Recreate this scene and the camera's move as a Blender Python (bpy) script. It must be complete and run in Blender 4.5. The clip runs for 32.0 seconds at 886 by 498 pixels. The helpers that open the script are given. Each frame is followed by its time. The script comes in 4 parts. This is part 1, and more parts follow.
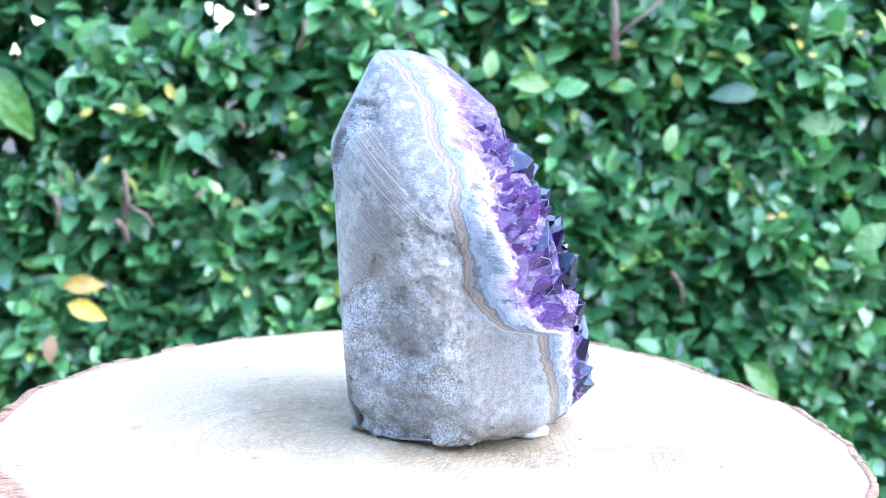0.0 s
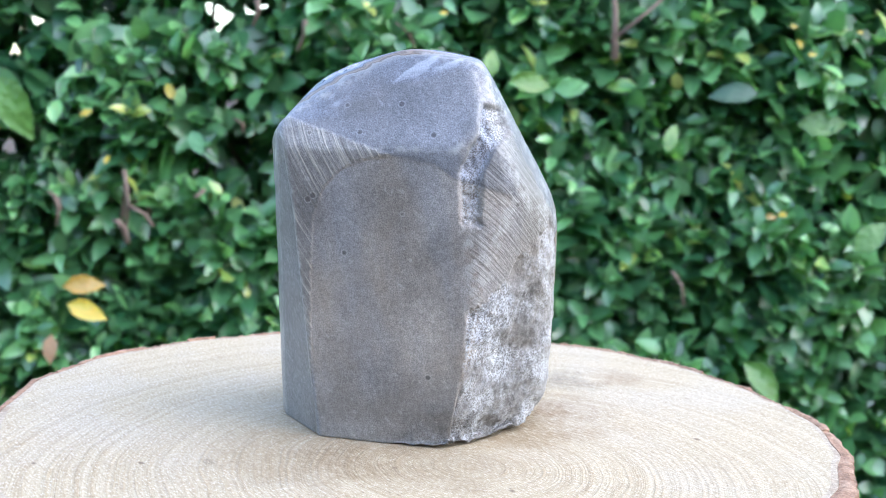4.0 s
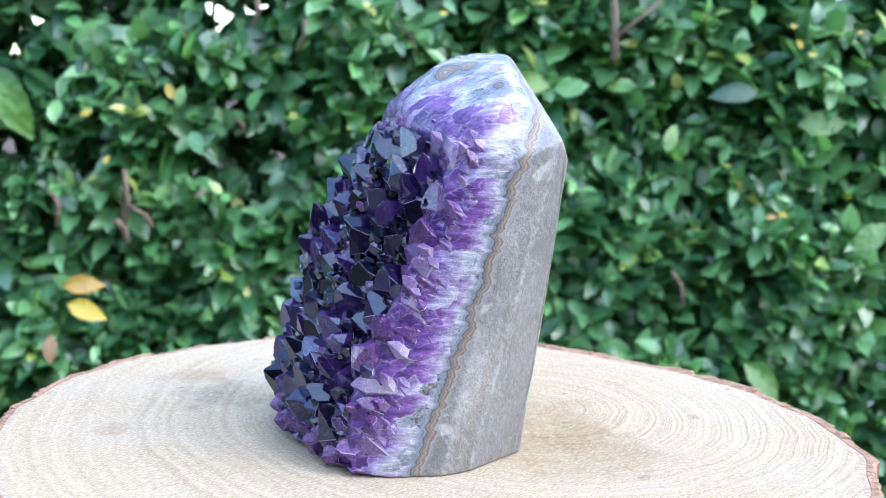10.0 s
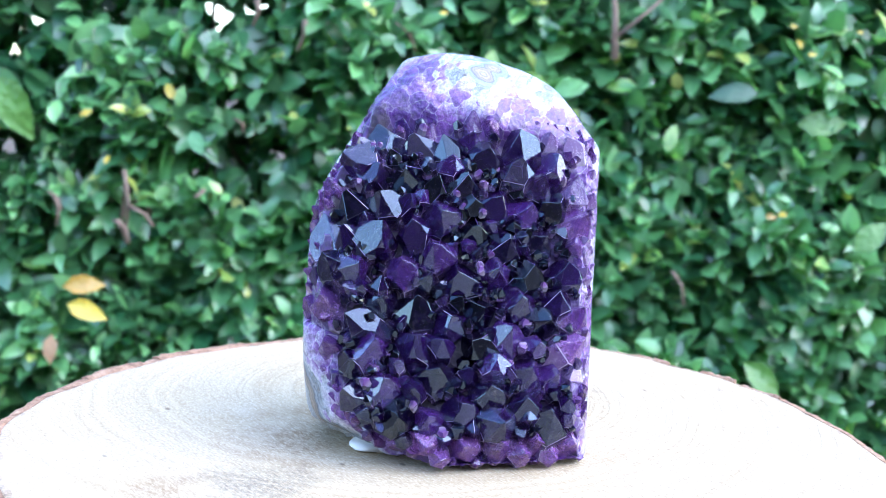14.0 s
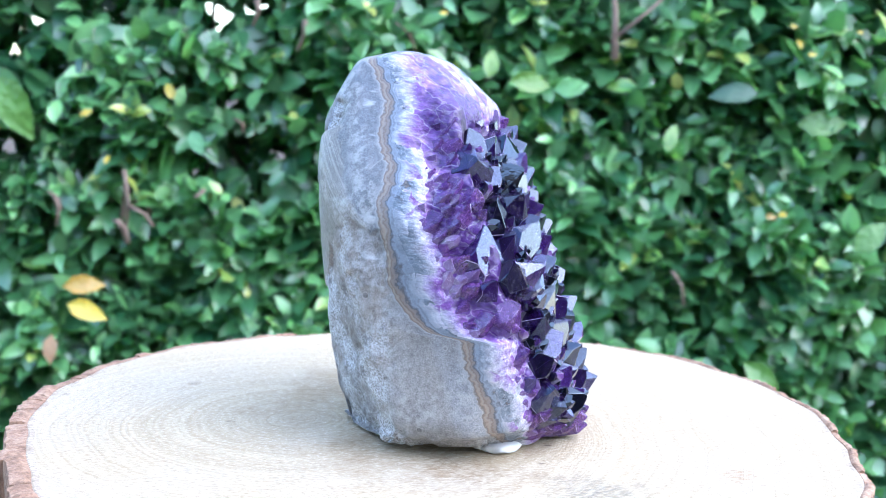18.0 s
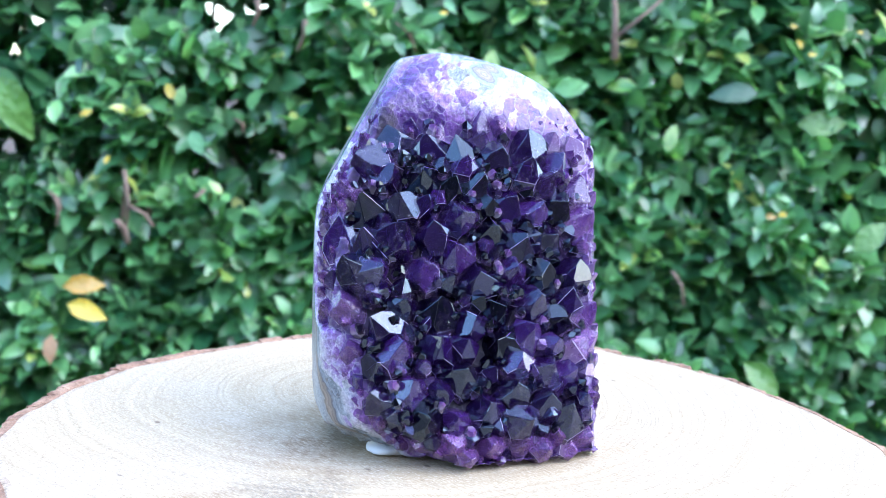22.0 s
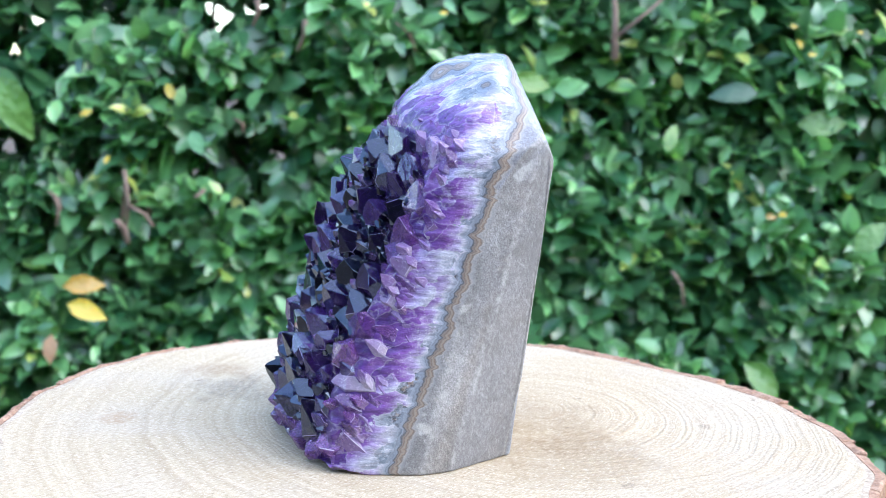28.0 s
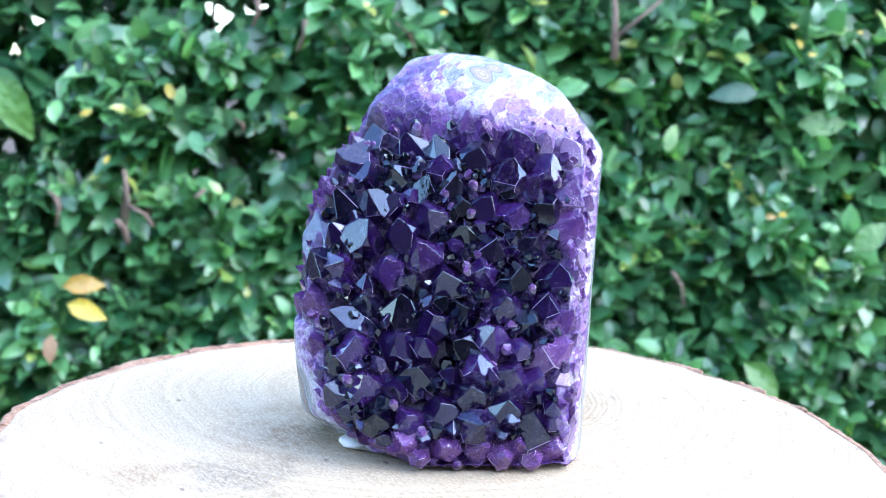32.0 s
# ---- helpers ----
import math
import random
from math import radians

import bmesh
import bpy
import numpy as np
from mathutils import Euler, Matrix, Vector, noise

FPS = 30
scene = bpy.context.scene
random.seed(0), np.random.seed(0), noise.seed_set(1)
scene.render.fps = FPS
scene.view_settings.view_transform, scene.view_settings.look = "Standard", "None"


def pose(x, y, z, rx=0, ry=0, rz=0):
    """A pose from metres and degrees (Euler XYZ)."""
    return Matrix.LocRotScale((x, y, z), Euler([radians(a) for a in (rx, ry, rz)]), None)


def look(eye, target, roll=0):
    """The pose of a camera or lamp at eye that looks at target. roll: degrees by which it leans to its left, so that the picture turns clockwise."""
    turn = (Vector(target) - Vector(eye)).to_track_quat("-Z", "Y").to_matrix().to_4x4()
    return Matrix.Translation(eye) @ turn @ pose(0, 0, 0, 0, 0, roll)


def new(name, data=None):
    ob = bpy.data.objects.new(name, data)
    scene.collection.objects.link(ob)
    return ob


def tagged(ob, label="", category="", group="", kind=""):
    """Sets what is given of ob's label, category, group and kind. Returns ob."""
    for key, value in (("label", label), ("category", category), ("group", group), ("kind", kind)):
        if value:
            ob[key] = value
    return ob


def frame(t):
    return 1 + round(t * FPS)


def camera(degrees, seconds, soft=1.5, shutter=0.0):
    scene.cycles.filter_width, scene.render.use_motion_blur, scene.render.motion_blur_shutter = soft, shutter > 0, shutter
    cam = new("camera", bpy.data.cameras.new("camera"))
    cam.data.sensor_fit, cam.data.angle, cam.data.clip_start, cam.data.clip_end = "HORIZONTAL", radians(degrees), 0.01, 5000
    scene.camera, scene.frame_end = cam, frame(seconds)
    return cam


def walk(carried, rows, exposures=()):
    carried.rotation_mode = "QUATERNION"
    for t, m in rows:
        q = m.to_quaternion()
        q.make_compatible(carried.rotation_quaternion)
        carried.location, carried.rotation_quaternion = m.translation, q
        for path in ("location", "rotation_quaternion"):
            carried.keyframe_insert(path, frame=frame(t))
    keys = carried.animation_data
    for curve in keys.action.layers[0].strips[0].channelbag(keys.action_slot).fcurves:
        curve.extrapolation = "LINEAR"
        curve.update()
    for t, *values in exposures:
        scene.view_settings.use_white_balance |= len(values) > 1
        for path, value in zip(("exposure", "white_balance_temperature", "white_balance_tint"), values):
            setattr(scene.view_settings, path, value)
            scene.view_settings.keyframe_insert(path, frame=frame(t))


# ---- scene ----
cam = camera(43.6, 32.0, soft=0.5)
cam.data.dof.use_dof = True
cam.data.dof.focus_distance, cam.data.dof.aperture_fstop = 0.268, 28.0
EYE = pose(0, -0.3, 0.0925, 81.80, -2.176, -0.10)
EXPOSURES = [(t, stops, kelvin, 10.0) for t, stops, kelvin in ((0, 3.05, 5800), (0.6, 2.9, 6000), (1.2, 2.4, 6450), (8.2, 2.4, 6500), (9.0, 2.7, 6500), (9.5, 2.6, 6480), (10, 2.48, 6480), (10.6, 2.55, 6450), (12, 2.7, 6100), (13, 2.8, 6000), (17, 2.78, 6050), (20, 2.70, 6150), (21.5, 2.75, 6100), (25, 2.75, 6000), (26.5, 2.65, 6300), (28, 2.55, 6500), (29.5, 2.6, 6450), (31, 2.75, 6050), (32, 2.8, 6000))]
walk(cam, [(0, EYE), (32, EYE)], exposures=EXPOSURES)

# ---- light ----
SUN_EL, SUN_AZ = 50.0, -18.0          # degrees; azimuth counted from +x towards +y
world = bpy.data.worlds.new("sky")
scene.world = world
world.use_nodes = True
sky = world.node_tree.nodes.new("ShaderNodeTexSky")
sky.sky_type, sky.sun_disc = "NISHITA", False
sky.sun_elevation, sky.sun_rotation = radians(SUN_EL), radians(90 - SUN_AZ)
world.node_tree.links.new(sky.outputs[0], world.node_tree.nodes["Background"].inputs[0])
world.node_tree.nodes["Background"].inputs[1].default_value = 0.15
sun = bpy.data.lights.new("sun", "SUN")
sun.energy, sun.angle, sun.color = 0.5, radians(120), (1.0, 0.94, 0.85)
to_sun = Vector((math.cos(radians(SUN_EL)) * math.cos(radians(SUN_AZ)), math.cos(radians(SUN_EL)) * math.sin(radians(SUN_AZ)), math.sin(radians(SUN_EL))))
new("sun", sun).matrix_world = look(to_sun * 5, (0, 0, 0))


# ---- materials ----
class Mat:
    """Short ways to build a node material."""

    def __init__(self, name, rough=0.5):
        self.m = bpy.data.materials.new(name)
        self.m.use_nodes = True
        self.t = self.m.node_tree
        self.b = self.t.nodes["Principled BSDF"]
        self.b.inputs["Roughness"].default_value = rough

    def n(self, kind, **ins):
        node = self.t.nodes.new(kind)
        for key, v in ins.items():
            self.plug(node.inputs[int(key[1:]) if key[0] == "i" and key[1:].isdigit() else key.replace("_", " ")], v)
        return node

    def plug(self, socket, v):
        if isinstance(v, bpy.types.NodeSocket):
            self.t.links.new(v, socket)
        else:
            socket.default_value = v

    def math(self, op, a, b=0.0, c=0.0, clamp=False):
        node = self.n("ShaderNodeMath", i0=a, i1=b, i2=c)
        node.operation, node.use_clamp = op, clamp
        return node.outputs[0]

    def mix(self, f, a, b, how="MIX"):
        node = self.t.nodes.new("ShaderNodeMix")
        node.data_type, node.blend_type = "RGBA", how
        self.plug(node.inputs[0], f), self.plug(node.inputs[6], a), self.plug(node.inputs[7], b)
        return node.outputs[2]

    def ramp(self, f, stops):
        node = self.n("ShaderNodeValToRGB", i0=f)
        el = node.color_ramp.elements
        while len(el) < len(stops):
            el.new(0.5)
        for e, (p, c) in zip(el, stops):
            e.position, e.color = p, (*c, 1) if isinstance(c, tuple) else (c, c, c, 1)
        return node.outputs[0]

    def where(self, scale=(1, 1, 1), turn=(0, 0, 0), shift=(0, 0, 0)):
        co = self.n("ShaderNodeTexCoord").outputs["Object"]
        if any(turn):
            co = self.n("ShaderNodeMapping", Vector=co, Rotation=turn).outputs[0]
        return self.n("ShaderNodeMapping", Vector=co, Scale=scale, Location=shift).outputs[0]

    def noise(self, at, scale, detail=4.0, rough=0.55):
        return self.n("ShaderNodeTexNoise", Vector=at, Scale=scale, Detail=detail, Roughness=rough).outputs["Fac"]

    def bump(self, h, strength=0.3, dist=0.001, prev=None):
        node = self.n("ShaderNodeBump", Height=h, Strength=strength, Distance=dist)
        if prev is not None:
            self.plug(node.inputs["Normal"], prev)
        self.t.links.new(node.outputs[0], self.b.inputs["Normal"])
        return node.outputs[0]

    def set(self, **ins):
        for key, v in ins.items():
            self.plug(self.b.inputs[key.replace("_", " ")], v)
        return self


def rgb(*c):
    return (*c, 1.0)


def stone_material():
    m = Mat("layered_stone", 0.5)
    at = m.where()
    layer = m.n("ShaderNodeAttribute")
    layer.attribute_name = "layer"
    crust = m.n("ShaderNodeAttribute")
    crust.attribute_name = "crust"
    polish_sky = m.n("ShaderNodeAttribute")
    polish_sky.attribute_name = "polish_sky"
    wear = m.n("ShaderNodeAttribute")
    wear.attribute_name = "wear"
    zone = {}
    for key in ("natural", "sawn", "blue", "tan", "strip", "side"):
        at_zone = m.n("ShaderNodeAttribute")
        at_zone.attribute_name = key
        zone[key] = at_zone.outputs["Fac"]
    u = layer.outputs["Fac"]
    cr = crust.outputs["Fac"]
    front = m.math("MULTIPLY", m.math("SUBTRACT", u, 0.8), 0.4, clamp=True)
    # quartz grows in columns across the seam: cells stretched that way
    warp = m.n("ShaderNodeTexNoise", Vector=at, Scale=260.0, Detail=3.0).outputs["Color"]
    bent = m.n("ShaderNodeVectorMath", i0=m.where((95, 235, 235), (0, radians(-14), 0)), i1=m.n("ShaderNodeVectorMath", i0=warp, i1=(0.7, 0.7, 0.7)).outputs[0]).outputs[0]
    cell = m.n("ShaderNodeTexVoronoi", Vector=bent, Scale=1.0)
    line = m.n("ShaderNodeTexVoronoi", Vector=bent, Scale=1.0)
    line.feature = "DISTANCE_TO_EDGE"
    pick = m.n("ShaderNodeSeparateColor", Color=cell.outputs["Color"]).outputs[0]
    wobble = m.math("MULTIPLY", m.math("SUBTRACT", m.noise(at, 330, 6, 0.7), 0.5), 2.6)
    streak = m.noise(m.where((60, 520, 520), (0, radians(-12), 0)), 1.0, 4, 0.6)
    shift = m.math("ADD", m.math("MULTIPLY", m.math("SUBTRACT", pick, 0.45), 7.5), m.math("MULTIPLY", m.math("SUBTRACT", streak, 0.5), 6.0))
    v = m.math("ADD", m.math("ADD", u, wobble), m.math("MULTIPLY", shift, front))
    f = m.math("MULTIPLY_ADD", v, 1 / 60, 0.5)
    s = lambda mm: 0.5 + mm / 60
    col = m.ramp(f, [(s(-26), (0.262, 0.256, 0.25)), (s(-15), (0.272, 0.266, 0.26)), (s(-11), (0.30, 0.31, 0.33)), (s(-2.2), (0.25, 0.265, 0.285)),
                     (s(-1.8), (0.34, 0.33, 0.32)), (s(-1.5), (0.09, 0.08, 0.075)), (s(-1.15), (0.25, 0.19, 0.145)), (s(-0.8), (0.27, 0.24, 0.215)), (s(-0.5), (0.14, 0.105, 0.085)), (s(-0.1), (0.23, 0.20, 0.18)),
                     (s(0.25), (0.055, 0.06, 0.075)), (s(0.7), (0.20, 0.24, 0.30)), (s(1.2), (0.13, 0.16, 0.20)), (s(1.8), (0.24, 0.28, 0.34)), (s(2.5), (0.25, 0.28, 0.34)), (s(4.2), (0.42, 0.43, 0.51)), (s(6.5), (0.34, 0.29, 0.49)), (s(9), (0.19, 0.085, 0.32)),
                     (s(14), (0.07, 0.022, 0.18)), (s(21), (0.045, 0.012, 0.12)), (s(27), (0.010, 0.003, 0.026))])
    back = m.math("MULTIPLY", m.math("ADD", u, 1.5), -0.5, clamp=True)
    # blotches, pale crust and fine specks of the grey rock
    blotch = m.ramp(m.noise(at, 42, 4), [(0.32, 0.62), (0.68, 1.22)])
    grain = m.mix(1.0, m.ramp(m.noise(at, 800, 3, 0.7), [(0.3, 0.78), (0.7, 1.20)]), m.ramp(m.noise(at, 2600, 3, 0.7), [(0.32, 0.62), (0.5, 1.0), (0.68, 1.38)]), "MULTIPLY")
    rock = m.mix(1.0, m.mix(1.0, col, blotch, "MULTIPLY"), grain, "MULTIPLY")
    warm = m.ramp(m.noise(m.where(shift=(0.3, 0.1, 0)), 34, 5), [(0.48, 0.0), (0.62, 1.0)])
    rock = m.mix(1.0, rock, rgb(0.84, 0.84, 0.85), "MULTIPLY")
    rock = m.mix(m.math("MULTIPLY", warm, m.math("MULTIPLY_ADD", zone["natural"], 0.22, 0.18)), rock, rgb(0.24, 0.195, 0.145))
    rock = m.mix(m.math("MULTIPLY", zone["natural"], 0.8), rock, m.mix(1.0, rock, rgb(0.98, 0.95, 0.91), "MULTIPLY"))
    rock = m.mix(m.math("MULTIPLY", zone["blue"], 0.8), rock, m.mix(1.0, rock, rgb(0.60, 0.66, 0.73), "MULTIPLY"))
    rock = m.mix(m.math("MULTIPLY", zone["tan"], 0.8), rock, m.mix(1.0, rock, m.mix(m.ramp(m.noise(m.where((60, 60, 14), (radians(10), 0, 0), (0.4, 0.9, 0.2)), 1.0, 4), [(0.42, 0.0), (0.58, 1.0)]), rgb(1.48, 1.36, 1.24), rgb(1.32, 1.34, 1.42)), "MULTIPLY"))
    rock = m.mix(m.math("MULTIPLY", zone["sawn"], 0.8), rock, m.mix(1.0, rock, rgb(0.90, 0.86, 0.80), "MULTIPLY"))
    # pale frost: sharp specks in clusters
    speck = m.ramp(m.noise(at, 1900, 4, 0.75), [(0.46, 0.0), (0.53, 1.0)])
    bunch = m.ramp(m.math("MULTIPLY_ADD", m.noise(at, 105, 4, 0.65), 1.0, m.math("MULTIPLY_ADD", cr, 0.45, -0.30)), [(0.30, 0.0), (0.52, 1.0)])
    rock = m.mix(m.math("MULTIPLY", m.math("MULTIPLY", speck, bunch), m.math("MULTIPLY", zone["natural"], 0.9)), rock, rgb(0.54, 0.56, 0.59))
    dark = m.ramp(m.noise(m.where(shift=(0.9, 0, 0.5)), 150, 6, 0.75), [(0.36, 1.0), (0.45, 0.0)])
    rock = m.mix(m.math("MULTIPLY", dark, m.math("MULTIPLY_ADD", zone["natural"], 0.6, 0.10)), rock, rgb(0.07, 0.065, 0.06))
    drawn = m.ramp(m.noise(m.where((170, 170, 24), (radians(8), radians(6), 0)), 1.0, 5, 0.65), [(0.34, 0.92), (0.66, 1.07)])
    rock = m.mix(1.0, rock, drawn, "MULTIPLY")
    scratch = m.ramp(m.noise(m.where((500, 500, 16), (radians(40), radians(-35), 0)), 1.0, 3, 0.5), [(0.66, 0.0), (0.70, 1.0)])
    rock = m.mix(m.math("MULTIPLY", scratch, 0.35), rock, rgb(0.42, 0.41, 0.40))
    pits = m.n("ShaderNodeTexVoronoi", Vector=at, Scale=125.0).outputs["Distance"]
    rock = m.mix(m.math("MULTIPLY", m.ramp(pits, [(0.09, 0.0), (0.11, 1.0), (0.13, 0.0)]), 0.35), rock, rgb(0.50, 0.49, 0.47))
    rock = m.mix(m.math("MULTIPLY", m.ramp(pits, [(0.06, 1.0), (0.10, 0.0)]), 0.75), rock, rgb(0.045, 0.04, 0.04))
    vein = m.ramp(m.noise(m.where((1, 1, 2.2), shift=(0.7, 0.2, 0.4)), 26, 6, 0.6), [(0.494, 0.0), (0.5, 1.0), (0.506, 0.0)])
    rock = m.mix(m.math("MULTIPLY", vein, 0.16), rock, rgb(0.46, 0.44, 0.41))
    streaks = m.ramp(m.noise(m.where((45, 90, 190), (radians(35), 0, radians(30))), 1.0, 3), [(0.60, 0.0), (0.66, 1.0)])
    near_seam = m.ramp(f, [(s(-13), 0.0), (s(-9), 1.0), (s(-3), 1.0), (s(-1), 0.0)])
    rock = m.mix(m.math("MULTIPLY", m.math("MULTIPLY", streaks, near_seam), 0.7), rock, rgb(0.50, 0.52, 0.55))
    # polished faces: the sky's blue reflection is tinted into the rock colour
    rock = m.mix(m.math("MULTIPLY", polish_sky.outputs["Fac"], 0.9), rock, m.mix(1.0, rock, rgb(0.84, 0.90, 1.04), "MULTIPLY"))
    rock = m.mix(zone["side"], rock, m.mix(1.0, rock, rgb(0.97, 0.93, 0.87), "MULTIPLY"))
    chips = m.ramp(m.noise(at, 420, 4, 0.7), [(0.42, 0.0), (0.60, 1.0)])
    rock = m.mix(m.math("MULTIPLY", m.math("MULTIPLY", wear.outputs["Fac"], chips), 0.55), rock, rgb(0.46, 0.46, 0.46))
    # saw marks on the strip, finer ones on the matt face
    down = m.n("ShaderNodeVectorMath", i0=at, i1=(0, 0.57, -0.82))
    down.operation = "DOT_PRODUCT"
    aside = m.n("ShaderNodeVectorMath", i0=at, i1=(0, -0.82, -0.57))
    aside.operation = "DOT_PRODUCT"
    saw = m.noise(m.n("ShaderNodeCombineXYZ", X=m.math("MULTIPLY", m.math("ADD", down.outputs["Value"], m.math("MULTIPLY", m.math("MULTIPLY", aside.outputs["Value"], aside.outputs["Value"]), 4.0)), 900), Y=m.math("MULTIPLY", aside.outputs["Value"], 40)).outputs[0], 1.0, 4, 0.6)
    rub = m.noise(m.where((1300, 1300, 90), (0, radians(-28), 0)), 1.0, 4, 0.65)
    rock = m.mix(m.math("MULTIPLY", m.ramp(rub, [(0.36, 1.0), (0.48, 0.0)]), m.math("MULTIPLY", zone["side"], 0.4)), rock, rgb(0.13, 0.13, 0.125))
    rock = m.mix(m.math("MULTIPLY", m.ramp(rub, [(0.56, 0.0), (0.66, 1.0)]), m.math("MULTIPLY", zone["side"], 0.3)), rock, rgb(0.42, 0.43, 0.42))
    rock = m.mix(m.math("MULTIPLY", m.ramp(saw, [(0.34, 1.0), (0.47, 0.0)]), m.math("MULTIPLY", zone["strip"], 0.6)), rock, rgb(0.13, 0.115, 0.10))
    rock = m.mix(m.math("MULTIPLY", m.ramp(saw, [(0.53, 0.0), (0.64, 1.0)]), m.math("MULTIPLY", zone["strip"], 0.7)), rock, rgb(0.50, 0.465, 0.41))
    across = m.n("ShaderNodeVectorMath", i0=at, i1=(-0.53, 0.14, -0.83))
    across.operation = "DOT_PRODUCT"
    along = m.n("ShaderNodeVectorMath", i0=at, i1=(0.64, -0.57, -0.51))
    along.operation = "DOT_PRODUCT"
    bow = m.math("MULTIPLY", m.math("MULTIPLY", along.outputs["Value"], along.outputs["Value"]), 3.0)
    lines = m.noise(m.n("ShaderNodeCombineXYZ", X=m.math("MULTIPLY", m.math("ADD", across.outputs["Value"], bow), 1500), Y=m.math("MULTIPLY", along.outputs["Value"], 45)).outputs[0], 1.0, 3, 0.6)
    rock = m.mix(m.math("MULTIPLY", m.ramp(lines, [(0.50, 0.0), (0.60, 1.0)]), m.math("MULTIPLY", zone["sawn"], 0.32)), rock, rgb(0.40, 0.385, 0.36))
    rock = m.mix(m.math("MULTIPLY", m.ramp(lines, [(0.36, 1.0), (0.46, 0.0)]), m.math("MULTIPLY", zone["sawn"], 0.18)), rock, rgb(0.12, 0.11, 0.10))
    cuts = m.math("ADD", m.math("MULTIPLY", saw, zone["strip"]), m.math("MULTIPLY", lines, m.math("MULTIPLY", zone["sawn"], 0.5)))
    col = m.mix(back, col, rock)
    edge = m.ramp(line.outputs["Distance"], [(0.008, 1.0), (0.055, 0.0)])
    spark = m.ramp(m.noise(at, 1300, 4, 0.7), [(0.56, 0.0), (0.66, 1.0)])
    col = m.mix(m.math("MULTIPLY", m.math("MULTIPLY", spark, front), m.ramp(f, [(s(1), 0.3), (s(6), 0.4), (s(11), 0.05)])), col, rgb(0.78, 0.79, 0.84))
    facing = m.ramp(f, [(s(4), 0.15), (s(10), 0.16), (s(18), 0.12), (s(25), 0.05)])
    col = m.mix(m.math("MULTIPLY", m.math("MULTIPLY", edge, front), facing), col, rgb(0.80, 0.78, 0.86))
    glint = m.ramp(m.noise(m.where((200, 700, 700)), 1.0, 4, 0.7), [(0.35, 0.55), (0.7, 1.35)])
    col = m.mix(front, col, m.mix(1.0, col, glint, "MULTIPLY"))
    nrm = m.bump(cuts, 0.8, 0.0007)
    nrm = m.bump(m.noise(at, 420, 6, 0.8), m.math("MULTIPLY_ADD", zone["natural"], 0.45, 0.2), 0.0008, nrm)
    nrm = m.bump(m.math("MULTIPLY", m.noise(at, 2200, 3, 0.7), back), 0.45, 0.0003, nrm)
    nrm = m.bump(m.math("MULTIPLY", pick, front), 0.15, 0.0009, nrm)
    m.bump(m.math("MULTIPLY", glint, front), 0.3, 0.0006, nrm)
    rough = m.mix(front, m.ramp(m.noise(at, 60, 3), [(0.35, 0.30), (0.65, 0.46)]), m.ramp(f, [(s(14), 0.10), (s(22), 0.6)]))
    rough = m.mix(m.math("MULTIPLY", polish_sky.outputs["Fac"], back), rough, rgb(0.42, 0.42, 0.42))
    rough = m.mix(zone["natural"], rough, rgb(0.72, 0.72, 0.72))
    m.set(Base_Color=col, Roughness=rough)
    m.b.inputs["IOR"].default_value = 1.6
    return m.m


def crystal_material(name, low, high, root, clear, rough, cloudy=0.0, ior=1.6, relief=0.08, foot=0.75):
    """Clear quartz, paler towards its root, with cloudy patches and healed cracks inside."""
    m = Mat(name, rough)
    at = m.where()
    rnd = m.n("ShaderNodeObjectInfo").outputs["Random"]
    tip = m.n("ShaderNodeAttribute")
    tip.attribute_name = "tip"
    cloud = m.noise(at, 1.3, 5, 0.65)
    f = m.math("ADD", m.math("MULTIPLY", rnd, 0.5), m.math("MULTIPLY", cloud, 0.6))
    col = m.ramp(f, [(0.35, low), (0.85, high)])
    up = m.math("ADD", tip.outputs["Fac"], m.math("MULTIPLY_ADD", cloud, 0.9, -0.45))
    col = m.mix(m.ramp(up, [(0.10, 1.0), (foot, 0.0)]), col, rgb(*root))
    lump = m.n("ShaderNodeTexNoise", Vector=at, Scale=1.6, Detail=4.0).outputs["Color"]
    crack = m.n("ShaderNodeTexVoronoi", Vector=m.n("ShaderNodeVectorMath", i0=at, i1=lump).outputs[0], Scale=1.4)
    crack.feature = "DISTANCE_TO_EDGE"
    veil = m.math("MULTIPLY", m.ramp(crack.outputs["Distance"], [(0.006, 1.0), (0.035, 0.0)]), m.ramp(m.noise(at, 2.2, 3), [(0.52, 0.0), (0.62, 1.0)]))
    fog = m.ramp(m.noise(at, 3.5, 6, 0.75), [(0.52, 0.0), (0.68, 1.0)])
    white = m.math("MULTIPLY", m.math("MAXIMUM", veil, m.math("MULTIPLY", fog, 0.7)), cloudy)
    col = m.mix(white, col, rgb(0.80, 0.76, 0.88))
    dust = m.ramp(m.noise(at, 17, 2), [(0.69, 0.0), (0.73, 0.45)])
    col = m.mix(dust, col, rgb(0.45, 0.42, 0.50))
    m.set(Base_Color=col, Transmission_Weight=m.math("MULTIPLY_ADD", white, -clear, clear, clamp=True), IOR=ior)
    # dark crystals: the sky's blue is put into their reflections as a tint
    m.b.inputs["Specular Tint"].default_value = rgb(0.58, 0.76, 1.0) if ior > 1.6 else rgb(0.95, 0.95, 1.0)
    m.bump(m.math("ADD", m.noise(at, 2.5, 3), m.math("MULTIPLY", veil, cloudy)), relief, 0.1)
    return m.m


